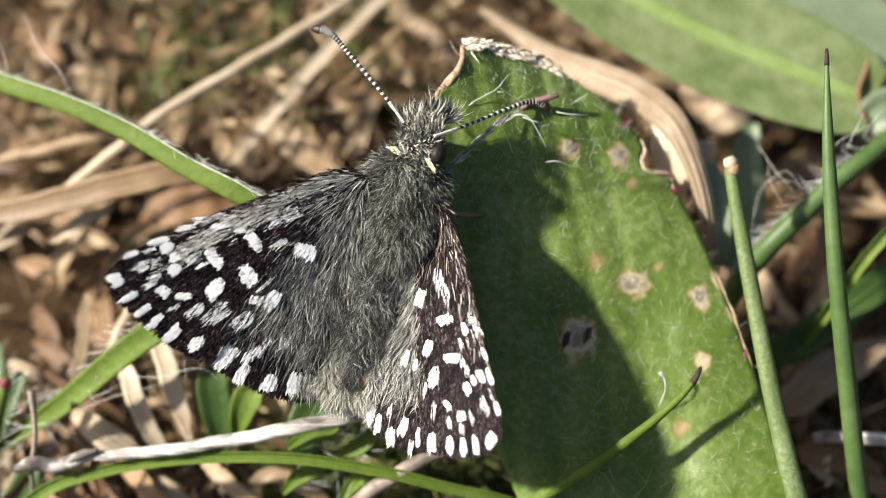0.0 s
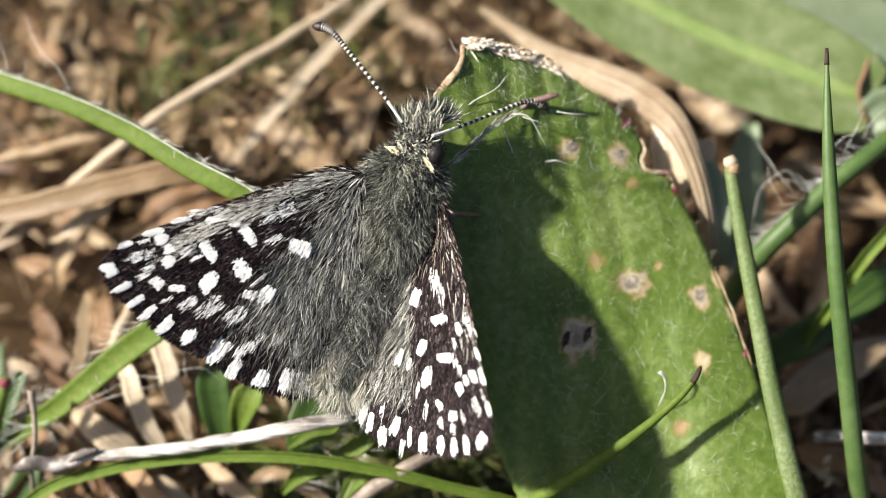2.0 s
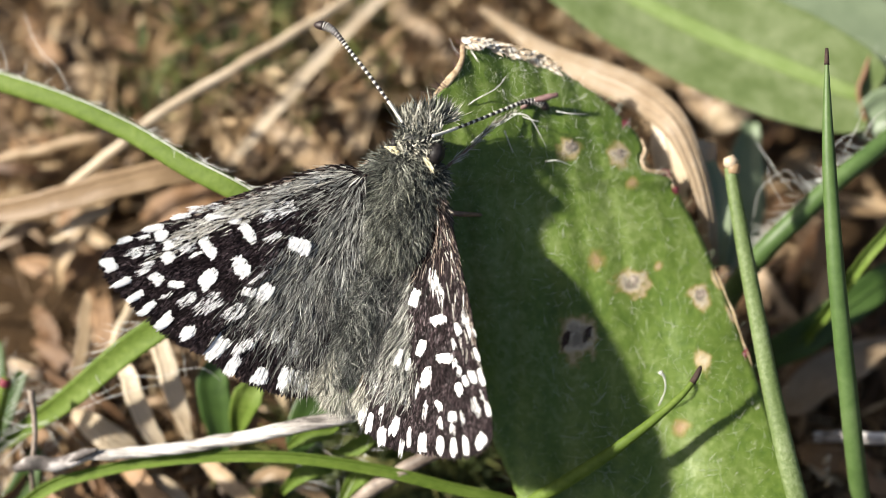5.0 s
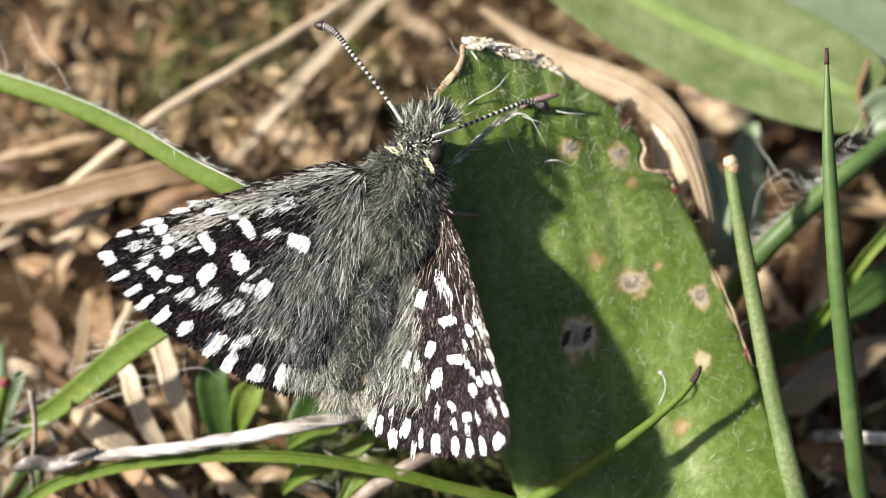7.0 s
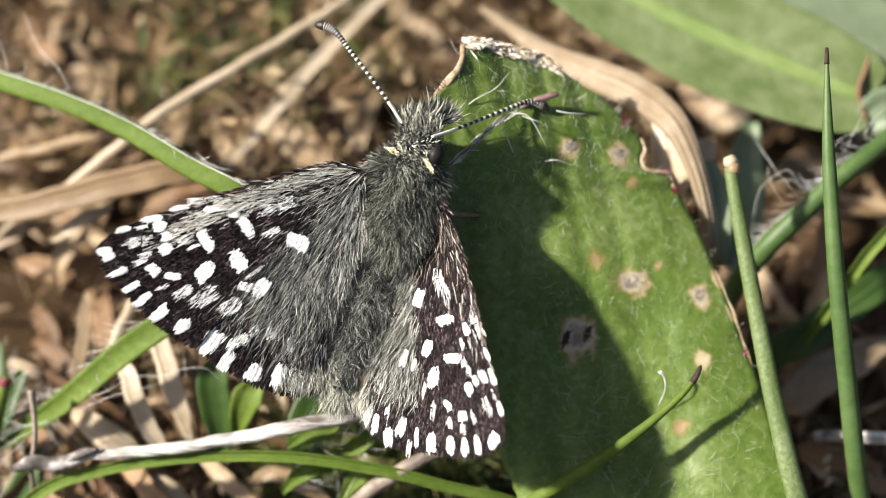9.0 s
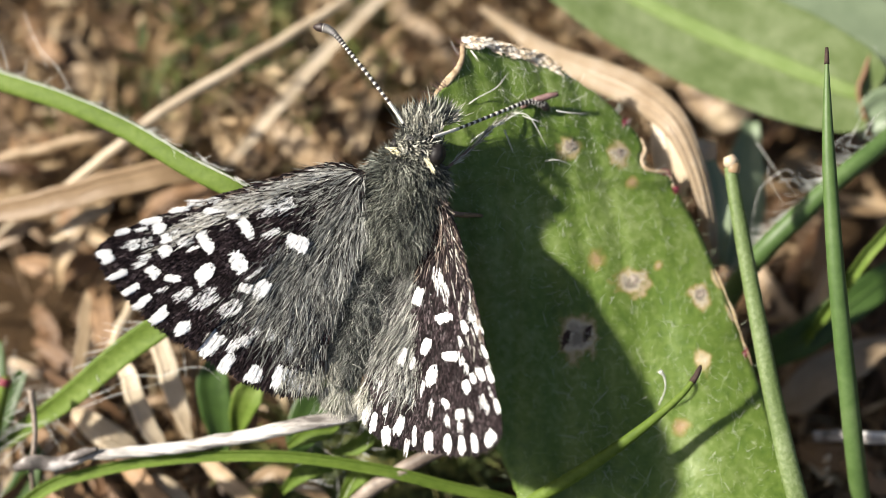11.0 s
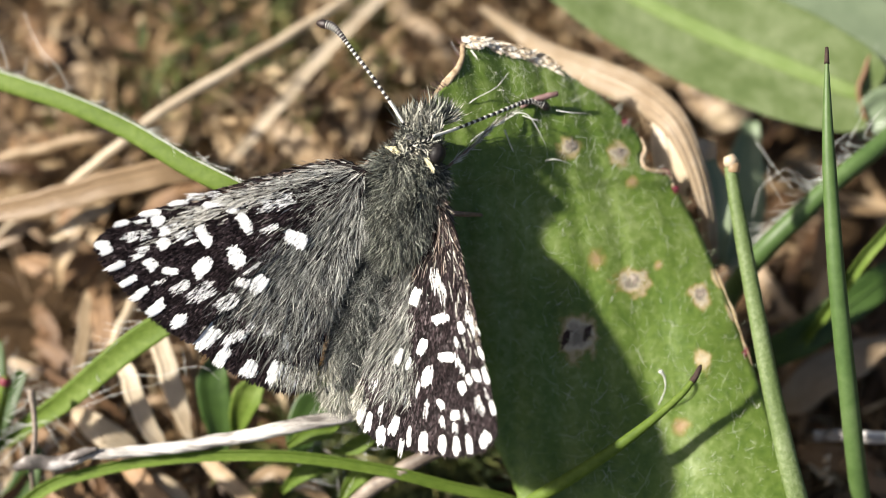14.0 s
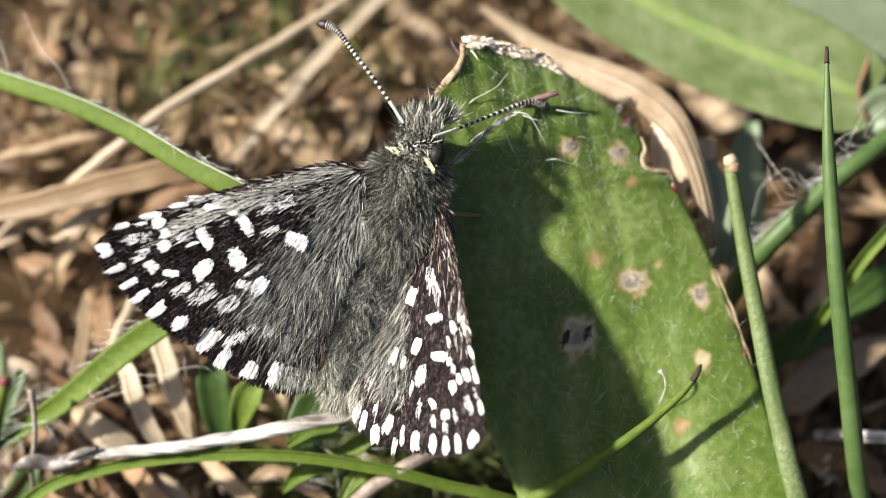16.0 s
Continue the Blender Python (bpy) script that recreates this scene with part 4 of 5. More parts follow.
for k, (u, v) in enumerate(((18.45, -10.1), (18.4, -10.65), (18.55, -11.2))):
    stalk("seed_husk", [(u - 0.16, v - 0.2, -7.0), (u, v, -6.8), (u + 0.2, v + 0.22, -7.0)], [0.05, 0.2 - 0.03 * k, 0.05], PALE, "small pale seed husk in the litter", "seed husk", n=12, group="seed husks")
straw([(17.4, -9.6, -8.4), (18.8, -10.2, -8.0), (21.4, -10.6, -8.2)], 0.6, STRAW_BROWN)
# blades added at the far left; their dark colour paints the shade there
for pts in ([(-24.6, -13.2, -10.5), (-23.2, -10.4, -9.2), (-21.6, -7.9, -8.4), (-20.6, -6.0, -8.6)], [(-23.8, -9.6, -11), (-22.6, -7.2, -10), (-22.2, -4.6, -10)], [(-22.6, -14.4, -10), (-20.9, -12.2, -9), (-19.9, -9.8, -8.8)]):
    stalk("grass_shoot", pts, [0.5, 0.8, 0.7, 0.25], GRASS_SHADED, "green blade with shade put into its dark colour", "grass", FLAT, 0.5, 26, fuzz=40)

# the rest of the litter
def build_litter():
    g = np.random.default_rng(5)
    for k in range(230):
        x, v = g.uniform(-29, 29), g.uniform(-17, 18)
        low = ground_w(v)
        if -6 < x < 5 and v < -6 or x < -13 and -8 < v < 0:
            continue
        h = g.uniform(0.3, 5.6) * (0.35 if x > 12 and v < 1 else 1.0)
        ang = g.normal(0.55, 0.6) if v > -2 else g.normal(-1.1, 0.7)
        half = g.uniform(0.12, 0.55)
        ln = g.uniform(4, 11)
        c, s = math.cos(ang), math.sin(ang)
        bow = g.normal(0, 0.6)
        pts = []
        for q in (-1, -0.35, 0.35, 1):
            vv = v + s * ln * q * 0.5 + c * bow * (1 - q * q)
            pts.append((x + c * ln * q * 0.5 - s * bow * (1 - q * q), vv, ground_w(vv) + h * (0.55 + 0.45 * (1 - q * q))))
        m = (STRAW_BROWN, STRAW, STRAW_BROWN, STRAW_BROWN if v < 0 else STRAW)[k % 4]
        stalk("straw", pts, [half * 0.25, half, half, half * 0.2], m, "short dry straw in the ground litter", "straw", (FLAT, TROUGH, WIDE)[k % 3], half * 0.7, 14,
              twist=[g.uniform(-50, 50), g.uniform(-50, 50)], wobble=0.3, group="litter straws")
    sets = []
    for k in range(1500):
        x, v = g.uniform(-32, 32), g.uniform(-19, 20)
        h = g.uniform(0.0, 2.4) * (0.4 if x > 12 and v < 1 else 1.0)
        ang = g.uniform(0, 6.28)
        ln, half = g.uniform(0.8, 3.6), g.uniform(0.05, 0.28)
        c, s, dip = math.cos(ang), math.sin(ang), g.normal(0, 0.35)
        pts = [(x + c * ln * q, v + s * ln * q, ground_w(v + s * ln * q) + h + dip * ln * q) for q in (-0.5, 0, 0.5)]
        sets.append(sweep(pts, [half * 0.4, half, half * 0.5], 5, ((-1, 0.2), (0, -0.1), (1, 0.2), (0, -0.35)), half * 0.8, twist=g.uniform(-70, 70)))
    tagged(put("litter", *joined(*sets), CRUMB, base=(0, 0, ground_w(0))), "broken bits of dry grass and leaf on the soil", "litter", kind="stuff")

    def moss(count, box, high, material, label):
        roots, ways = [], []
        for _ in range(count):
            x, v = g.uniform(box[0], box[2]), g.uniform(box[1], box[3])
            top = 0.9 + high * (0.42 + 1.25 * noise.noise(Vector((x * 0.35, v * 0.35, 6))))
            if top < 0.6:
                continue
            lean = g.normal(0, 0.35, 2)
            for q in range(10):
                z = g.uniform(0.15, 1) * top
                t = g.uniform(0, 6.28)
                roots.append((x + lean[0] * z, v + lean[1] * z + 0.44 * z, ground_w(v) + z))
                ways.append((math.cos(t), math.sin(t), g.uniform(0.2, 0.9)))
        n = len(roots)
        tagged(put("moss", *hairs(roots, ways, g.uniform(0.7, 2.8, n), g.uniform(0.07, 0.24, n) * g.choice((1.0, 1.0, 2.0), n), 0.24), material, base=(box[0], box[1], ground_w(box[1]))), label, "moss", kind="stuff")

    moss(620, (-24, 2, 11, 17), 5.6, MOSS, "withered brown moss tufts")
    moss(120, (-18, 5, -2, 15), 6.0, MOSS_GREEN, "yellow-green moss tufts among the brown")
    moss(160, (-20, -12, 3, -4), 1.6, MOSS, "withered brown moss tufts")
    moss(420, (-8, -13, 1, -8), 2.6, MOSS_GREEN, "yellow-green moss tufts under the wings")
    moss(110, (14, -13, 22, -4), 0.4, MOSS, "withered brown moss tufts")


build_litter()


# ---- the butterfly ----
CENTRE = np.array((-2.1, 1.03, 0))
butterfly = holder("butterfly", CENTRE)
tagged(butterfly, "black and white chequered skipper butterfly basking with open wings", "butterfly")
L_ROOT, L_A, L_B = np.array((-3.33, 3.25, 0.5)), -0.15, 0.10
R_ROOT, R_A, R_B = np.array((-0.22, 2.38, 0.0)), 0.75, -0.16


def left_w(u, v):
    d = u - L_ROOT[0]
    return L_ROOT[2] + L_A * d + L_B * (v - L_ROOT[1]) + 0.10 * math.sin(d * 0.9) + 0.05 * math.sin(u * 1.9 + v * 1.6)


def right_w(u, v):
    d = v - R_ROOT[1]
    x = u - R_ROOT[0]
    fold = R_A * x if x > -1.2 else -1.2 * R_A + 0.25 * (x + 1.2)
    return R_ROOT[2] + fold + R_B * d + 0.06 * math.sin(d * 0.8) + 0.04 * math.sin(u * 2.4)


def swirl(p):
    """The lie of the fur: a gentle wandering direction."""
    return np.array([noise.noise(Vector((p[0] * 0.9, p[1] * 0.9, k * 7.3))) for k in range(3)])


def coons(lead, trail, rim, r, q):
    """A place of a wing's outline patch: r from root to rim, q from leading to trailing edge."""
    c, i, o = lead(r), trail(r), rim(q)
    return (1 - q) * c + q * i + (o - ((1 - q) * lead(1.0) + q * trail(1.0))) * r


def curve(points):
    line = spline([(*p, 0) for p in points], 80)[:, :2]
    s = np.r_[0, np.cumsum(np.linalg.norm(np.diff(line, axis=0), axis=1))]
    s /= s[-1]
    return lambda t: np.array([np.interp(t, s, line[:, 0]), np.interp(t, s, line[:, 1])])


def dab(marks, u, v, a, b, turn, soft=False, edge=False):
    """A white patch of a wing: centre, half length and half width in mm, the slant of its long axis in degrees.
    soft: loose streaks of pale scales; edge: a dash that runs out into the fringe."""
    marks.append((u, v, a, b, turn, soft, edge))


def build_wing(name, lead, trail, rim, height, root, slope, lift, marks, label, bare, fur_count, fur_reach, fur, pale):
    """A wing with its scales, white patches, chequered fringe and fur. lift: mm above the wing below it; bare: where the fur thins out,
    as shares of the way from root to rim; pale: how many pale streaks lie along the leading edge and how many over the rest."""
    lead, trail, rim = curve(lead), curve(trail), curve(rim)
    nor = unit(np.array([-slope[0], -slope[1], 1.0]))
    here = lambda u, v, up=0.0: np.array([u, v, height(u, v)]) + nor * (lift + up)
    nr, nq = 34, 26
    top = np.array([[here(*coons(lead, trail, rim, 0.03 + 0.95 * i / (nr - 1), j / (nq - 1))) for j in range(nq)] for i in range(nr)])
    for i in range(nr):
        for j in range(nq):
            top[i, j] += nor * 0.035 * math.cos(j / (nq - 1) * 6.28 * 6) * (i / nr)
    v = np.vstack([top.reshape(-1, 3), top.reshape(-1, 3) - nor * 0.05])
    m = nr * nq
    f = []
    for i in range(nr - 1):
        for j in range(nq - 1):
            p = (i * nq + j, i * nq + j + 1, (i + 1) * nq + j + 1, (i + 1) * nq + j)
            f += [p, tuple(m + x for x in p[::-1])]
    edge = [i * nq for i in range(nr)] + [(nr - 1) * nq + j for j in range(1, nq)] + [i * nq + nq - 1 for i in range(nr - 2, -1, -1)]
    f += [(p, q, m + q, m + p) for p, q in zip(edge, edge[1:])]
    wing = put(name, v, f, WING, butterfly, root, label=label)
    g = np.random.default_rng(len(name) + int(abs(root[0]) * 100))
    r0 = np.array(root[:2]) + np.array([0.0, 0.3])

    def vein(u, v):
        d = unit(np.array([u, v]) - r0)
        return np.array([d[0], d[1], slope[0] * d[0] + slope[1] * d[1]])

    solid = [s for s in marks if not s[5]]
    mid = np.array([s[:2] for s in solid])
    size = np.array([s[2:4] for s in solid])
    axis = np.array([(math.cos(radians(s[4])), math.sin(radians(s[4]))) for s in solid])

    def spotted(p):
        """Whether a place lies on a white patch."""
        o = p - mid
        x, y = (o * axis).sum(1), o[:, 1] * axis[:, 0] - o[:, 0] * axis[:, 1]
        return bool(((np.abs(x) / size[:, 0]) ** 3 + (np.abs(y) / size[:, 1]) ** 3 < 1.0).any())

    def coat(part_name, material, n, long, wide, pick, up, words, rough=0.13, stand=0.22, bend=0.05, swirled=0.0, over=False, reach=0.955):
        """Scales or hairs at places that pick() accepts; none on white patches unless they lie over them."""
        roots, ways = [], []
        for _ in range(n):
            r, q = math.sqrt(g.uniform(0.0012, 1.0)), g.uniform(0.005, 0.995)
            if g.uniform() >= pick(r, q):
                continue
            p = coons(lead, trail, rim, r * reach, q)
            if not over and spotted(p):
                continue
            roots.append(here(*p, g.uniform(*up)))
            ways.append(unit(vein(*p)) + nor * g.uniform(0.0, stand) + g.normal(0, rough, 3) + (swirl(roots[-1]) * swirled if swirled else 0))
        k = len(roots)
        tagged(put(part_name, *hairs(roots, ways, g.uniform(*long, k), g.uniform(*wide, k), bend, nor), material, wing), words, kind="stuff")

    patchy = lambda r, q: 1.0 if r > 0.4 and noise.noise(Vector((r * 9, q * 7, len(name)))) > -0.05 else 0.0
    coat("mottled_coat", SCALE_MOTTLE, 3600, (0.14, 0.26), (0.04, 0.085), patchy, (0.01, 0.05), "purple-brown mottled wing scales")
    coat("scale_coat", SCALE_DARK, 9500, (0.16, 0.30), (0.04, 0.085), lambda r, q: 1.0, (0.01, 0.05), "fine overlapping black wing scales")
    # pale streaks: a band below the leading edge, and thin ones scattered over the dark field
    band = lambda r, q: math.exp(-((q - 0.17 - 0.04 * r) / 0.085) ** 2) * max(0.0, 1.0 - (r / 0.86) ** 3)
    if pale[0]:
        coat("pale_band", SCALE_CREAM, pale[0], (0.3, 0.75), (0.022, 0.052), band, (0.05, 0.09), "pale streaked band along the leading edge", 0.1, 0.12)
        coat("brown_edge", FUR_BROWN, 3600, (0.22, 0.45), (0.02, 0.045), lambda r, q: 1.0 if q < 0.085 and r < 0.66 else 0.0, (0.03, 0.09), "dark brown hair on the leading edge", 0.08, 0.08)
    thin = lambda r, q: max(0.0, 1.0 - (r / (bare + 0.42)) ** 2) * (0.25 + 0.75 * q) * (1.0 if noise.noise(Vector((r * 14, q * 11, 2))) > -0.1 else 0.25)
    coat("pale_streaking", FUR_STREAK, pale[1], (0.35, 0.9), (0.014, 0.032), thin, (0.05, 0.08), "thin pale hairs over the dark field", 0.1, 0.16, 0.1, 0.25)
    # fringe
    coat("fringe", SCALE_DARK, 14000, (0.2, 0.38), (0.05, 0.08), lambda r, q: 1.0 if r > 0.955 else 0.0, (-0.02, 0.03), "dark fringe of long scales", 0.09, 0.02, 0.03, over=True, reach=0.985)
    # white patches
    for cu, cv, a, b, turn, soft, fringe in marks:
        d = np.array((math.cos(radians(turn)), math.sin(radians(turn))))
        e = np.array((-d[1], d[0]))
        back = unit(vein(cu, cv)[:2]) * (0.10 if not soft else 0.16)
        inner = 0.09 if not soft else 0.05
        # the scales reach past their roots, so the rooted area is drawn in a little
        ga, gb = max(a - inner * abs(d @ unit(back)), 0.05), max(b - inner * abs(e @ unit(back)), 0.04)
        roots, ways, long = [], [], []
        for _ in range(int((60 + 1100 * ga * gb) * (0.38 if soft else 1.0))):
            t, rr = g.uniform(0, 6.28), math.sqrt(g.uniform(0, 1))
            k = 0.98 + 0.5 * noise.noise(Vector((math.cos(t) * 1.1 + cu, math.sin(t) * 1.1 + cv, 3)))
            x = math.copysign(abs(math.cos(t)) ** 0.7, math.cos(t)) * rr * ga * k
            y = math.copysign(abs(math.sin(t)) ** 0.7, math.sin(t)) * rr * gb * k
            p = np.array([cu, cv]) - back + d * x + e * y
            roots.append(here(*p, 0.05 + g.uniform(0.0, 0.03)))
            ways.append(unit(vein(*p)) + nor * g.uniform(0.0, 0.05) + g.normal(0, 0.07, 3))
            long.append(g.uniform(0.16, 0.32) * (1.25 if fringe else 1.0) * (1.5 if soft else 1.0))
        sets = [hairs(roots, ways, np.array(long), g.uniform(0.05, 0.085, len(roots)) * (0.5 if soft else 1.0), 0.03, nor)]
        if not soft:
            ring = 24
            vs, fs = [here(cu, cv, 0.088)], []
            for j in range(ring):
                t = 2 * math.pi * j / ring
                k = 0.84 * (0.98 + 0.5 * noise.noise(Vector((math.cos(t) * 1.1 + cu, math.sin(t) * 1.1 + cv, 3))))
                p = np.array([cu, cv]) + d * (math.copysign(abs(math.cos(t)) ** 0.7, math.cos(t)) * a * k) + e * (math.copysign(abs(math.sin(t)) ** 0.7, math.sin(t)) * b * k)
                vs.append(here(*p, 0.078))
                fs.append((0, 1 + j, 1 + (j + 1) % ring))
            sets.append((np.array(vs), fs))
        put("fringe_dash" if fringe else "spot", *joined(*sets), SCALE_WHITE, wing, label="loose streaks of white scales" if soft else "white scale patch")
    # fur that spreads from the root over the wing
    dense = lambda r, q: (1.0 if r < bare else max(0.0, 1.0 - (r - bare) / max(fur_reach - bare, 0.01))) * (0.15 if q < 0.1 and name == "forewing" else 1.0) * (0.0 if r > fur_reach else 1.0)
    coat("wing_fur", fur, fur_count, (0.4, 1.0), (0.015, 0.032), dense, (0.04, 0.07), "grey fur at the wing root", 0.13, 0.34, 0.15, 0.35, over=True)
    if name == "hindwing":
        coat("cream_fringe", FUR_CREAM, 16000, (0.35, 0.75), (0.015, 0.032), lambda r, q: 1.0 if q > 0.7 and r > 0.9 else 0.0, (0.02, 0.06), "cream hair along the inner margin", 0.14, 0.1, 0.15, over=True)
    return wing


left_fore, left_hind, right_fore, right_hind = [], [], [], []
dab(left_fore, -14.55, 0.02, 0.35, 0.28, -60, edge=True)
dab(left_fore, -14.07, -0.80, 0.42, 0.15, 25, edge=True)
dab(left_fore, -13.55, -1.44, 0.42, 0.15, 33, edge=True)
dab(left_fore, -13.08, -1.98, 0.44, 0.16, 40, edge=True)
dab(left_fore, -12.41, -2.60, 0.47, 0.23, 38, edge=True)
dab(left_fore, -11.43, -3.15, 0.44, 0.23, 40, edge=True)
dab(left_fore, -13.80, 1.05, 0.32, 0.12, 12, edge=True)
dab(left_fore, -12.60, 1.49, 0.49, 0.12, 12, edge=True)
dab(left_fore, -11.35, 1.96, 0.42, 0.09, 8, edge=True)
dab(left_fore, -13.09, 1.12, 0.23, 0.07, 5, soft=True)
dab(left_fore, -12.32, 1.17, 0.33, 0.21, 5)
dab(left_fore, -12.02, 0.73, 0.26, 0.20, 5)
dab(left_fore, -12.07, 0.20, 0.33, 0.26, 40)
dab(left_fore, -13.20, 0.49, 0.56, 0.25, 10, soft=True)
dab(left_fore, -12.95, -0.05, 0.26, 0.09, 5, soft=True)
dab(left_fore, -13.13, -0.34, 0.28, 0.12, 20, soft=True)
dab(left_fore, -12.64, -0.73, 0.33, 0.26, -50)
dab(left_fore, -11.80, -1.01, 0.37, 0.16, -5)
dab(left_fore, -11.32, 1.00, 0.47, 0.09, 5, soft=True)
dab(left_fore, -11.26, 0.56, 0.37, 0.21, 20, soft=True)
dab(left_fore, -10.33, 0.56, 0.56, 0.28, -55)
dab(left_fore, -10.47, -0.84, 0.54, 0.33, 40)
dab(left_fore, -11.40, -1.74, 0.44, 0.26, 30, soft=True)
dab(left_fore, -10.43, -1.94, 0.63, 0.35, 30, soft=True)
dab(left_fore, -9.42, -2.39, 0.56, 0.33, 20, soft=True)
dab(left_fore, -9.92, 1.91, 0.47, 0.17, 3)
dab(left_fore, -10.74, 2.23, 0.37, 0.14, 10, soft=True)
dab(left_fore, -9.99, 2.33, 0.30, 0.14, 5, soft=True)
dab(left_fore, -9.13, 1.64, 0.30, 0.14, -8)
dab(left_fore, -8.65, 1.18, 0.51, 0.26, -60)
dab(left_fore, -8.95, -0.39, 0.47, 0.37, -70)
dab(left_fore, -7.35, 1.94, 0.79, 0.28, 15, soft=True)
dab(left_fore, -7.54, 0.86, 0.37, 0.14, 25, soft=True)
dab(left_fore, -6.45, 0.40, 0.47, 0.38, -30)
dab(left_fore, -8.72, -1.50, 0.33, 0.20, -5)
dab(left_fore, -8.04, -1.60, 0.49, 0.30, 58)
dab(left_fore, -9.11, -3.92, 0.52, 0.21, 30, soft=True)
dab(left_fore, -10.90, 0.27, 0.23, 0.07, 20, soft=True)
dab(left_fore, -12.25, -1.45, 0.28, 0.07, 20, soft=True)
dab(left_fore, -8.18, -0.81, 0.51, 0.07, 35, soft=True)

dab(left_hind, -10.29, -3.86, 0.61, 0.40, 40, edge=True)
dab(left_hind, -9.56, -4.73, 0.47, 0.28, 50, edge=True)
dab(left_hind, -8.41, -5.28, 0.45, 0.31, 62, edge=True)
dab(left_hind, -7.34, -5.45, 0.50, 0.26, 60, edge=True)
dab(left_hind, -6.64, -5.67, 0.47, 0.38, 75, soft=True, edge=True)
dab(left_hind, -7.60, -3.58, 0.33, 0.24, 70)
dab(left_hind, -6.82, -4.21, 0.33, 0.24, 60, soft=True)
dab(left_hind, -8.52, -3.64, 0.52, 0.19, 40, soft=True)

dab(right_fore, -1.07, -2.14, 0.40, 0.22, 72)
dab(right_fore, -0.10, -1.58, 0.71, 0.24, -72, soft=True)
dab(right_fore, 0.02, -3.05, 0.37, 0.22, 12)
dab(right_fore, 0.88, -3.41, 0.29, 0.14, -65)
dab(right_fore, 1.31, -3.20, 0.62, 0.16, -65, soft=True)
dab(right_fore, -0.79, -4.30, 0.44, 0.20, 70)
dab(right_fore, 0.32, -4.69, 0.33, 0.23, 8)
dab(right_fore, 0.87, -5.07, 0.39, 0.12, -70, soft=True)
dab(right_fore, 1.71, -4.44, 0.29, 0.08, -62, edge=True)
dab(right_fore, 1.90, -5.39, 0.37, 0.10, -65, edge=True)
dab(right_fore, 2.18, -6.72, 0.29, 0.09, -75, edge=True)
dab(right_fore, -1.79, -4.80, 0.40, 0.16, 68)
dab(right_fore, -1.37, -5.06, 0.28, 0.12, 72)
dab(right_fore, -0.52, -5.59, 0.49, 0.20, 82)
dab(right_fore, 0.92, -5.96, 0.31, 0.16, -76)
dab(right_fore, 1.21, -5.61, 0.21, 0.13, -68)
dab(right_fore, 1.54, -5.43, 0.29, 0.15, -62)
dab(right_fore, 0.02, -6.72, 0.25, 0.14, -45)
dab(right_fore, 0.63, -7.15, 0.21, 0.19, 10)
dab(right_fore, 1.66, -6.66, 0.40, 0.15, -65, soft=True)
dab(right_fore, 1.97, -6.26, 0.27, 0.06, -65, soft=True)
dab(right_fore, 1.09, -7.17, 0.25, 0.08, -80, soft=True)
dab(right_fore, 0.10, -7.48, 0.18, 0.08, -80, soft=True)
dab(right_fore, 0.65, -7.68, 0.16, 0.10, -40, soft=True)
dab(right_fore, -0.59, -6.98, 0.37, 0.12, 76, soft=True)
dab(right_fore, 0.68, -4.04, 0.16, 0.08, -50, soft=True)
dab(right_fore, 1.87, -8.07, 0.36, 0.21, 62, edge=True)
dab(right_fore, 1.23, -8.35, 0.38, 0.13, -84, edge=True)
dab(right_fore, 0.68, -8.41, 0.39, 0.13, 90, edge=True)
dab(right_fore, 0.10, -8.42, 0.39, 0.15, 90, edge=True)
dab(right_fore, -0.71, -8.39, 0.43, 0.20, 88, edge=True)
dab(right_fore, -0.96, -6.15, 0.32, 0.06, 72, soft=True)

dab(right_hind, -1.87, -6.07, 0.30, 0.08, 80, soft=True)
dab(right_hind, -1.59, -6.31, 0.44, 0.12, 80, soft=True)
dab(right_hind, -1.16, -6.51, 0.48, 0.15, 75)
dab(right_hind, -1.41, -8.14, 0.42, 0.09, 88, edge=True)
dab(right_hind, -2.03, -7.72, 0.46, 0.20, 72, edge=True)
dab(right_hind, -1.73, -8.61, 0.12, 0.24, 0, soft=True, edge=True)
dab(right_hind, -2.63, -8.15, 0.40, 0.18, 86, edge=True)
dab(right_hind, -3.19, -7.65, 0.44, 0.13, 76, edge=True)
dab(right_hind, -3.50, -7.24, 0.46, 0.16, 76, edge=True)
dab(right_hind, -2.66, -7.20, 0.40, 0.10, 82, soft=True)
dab(right_hind, -3.00, -6.02, 0.24, 0.18, 60, soft=True)
dab(right_hind, -2.34, -6.45, 0.28, 0.06, 80, soft=True)

hind_l = build_wing("hindwing", [(-2.69, 2.64), (-6.03, 1.26), (-8.88, -0.91), (-10.98, -3.56)],
                    [(-2.69, 2.64), (-4.04, -0.97), (-5.15, -3.98), (-5.62, -6.24)],
                    [(-10.98, -3.56), (-10.69, -4.38), (-9.63, -5.23), (-8.35, -5.94), (-6.96, -6.36), (-5.62, -6.24)],
                    left_w, L_ROOT, (L_A, L_B), 0.0, left_hind, "black hindwing with white spots and grey fur", 0.5, 10500, 0.94, FUR_WING, (0, 4200))
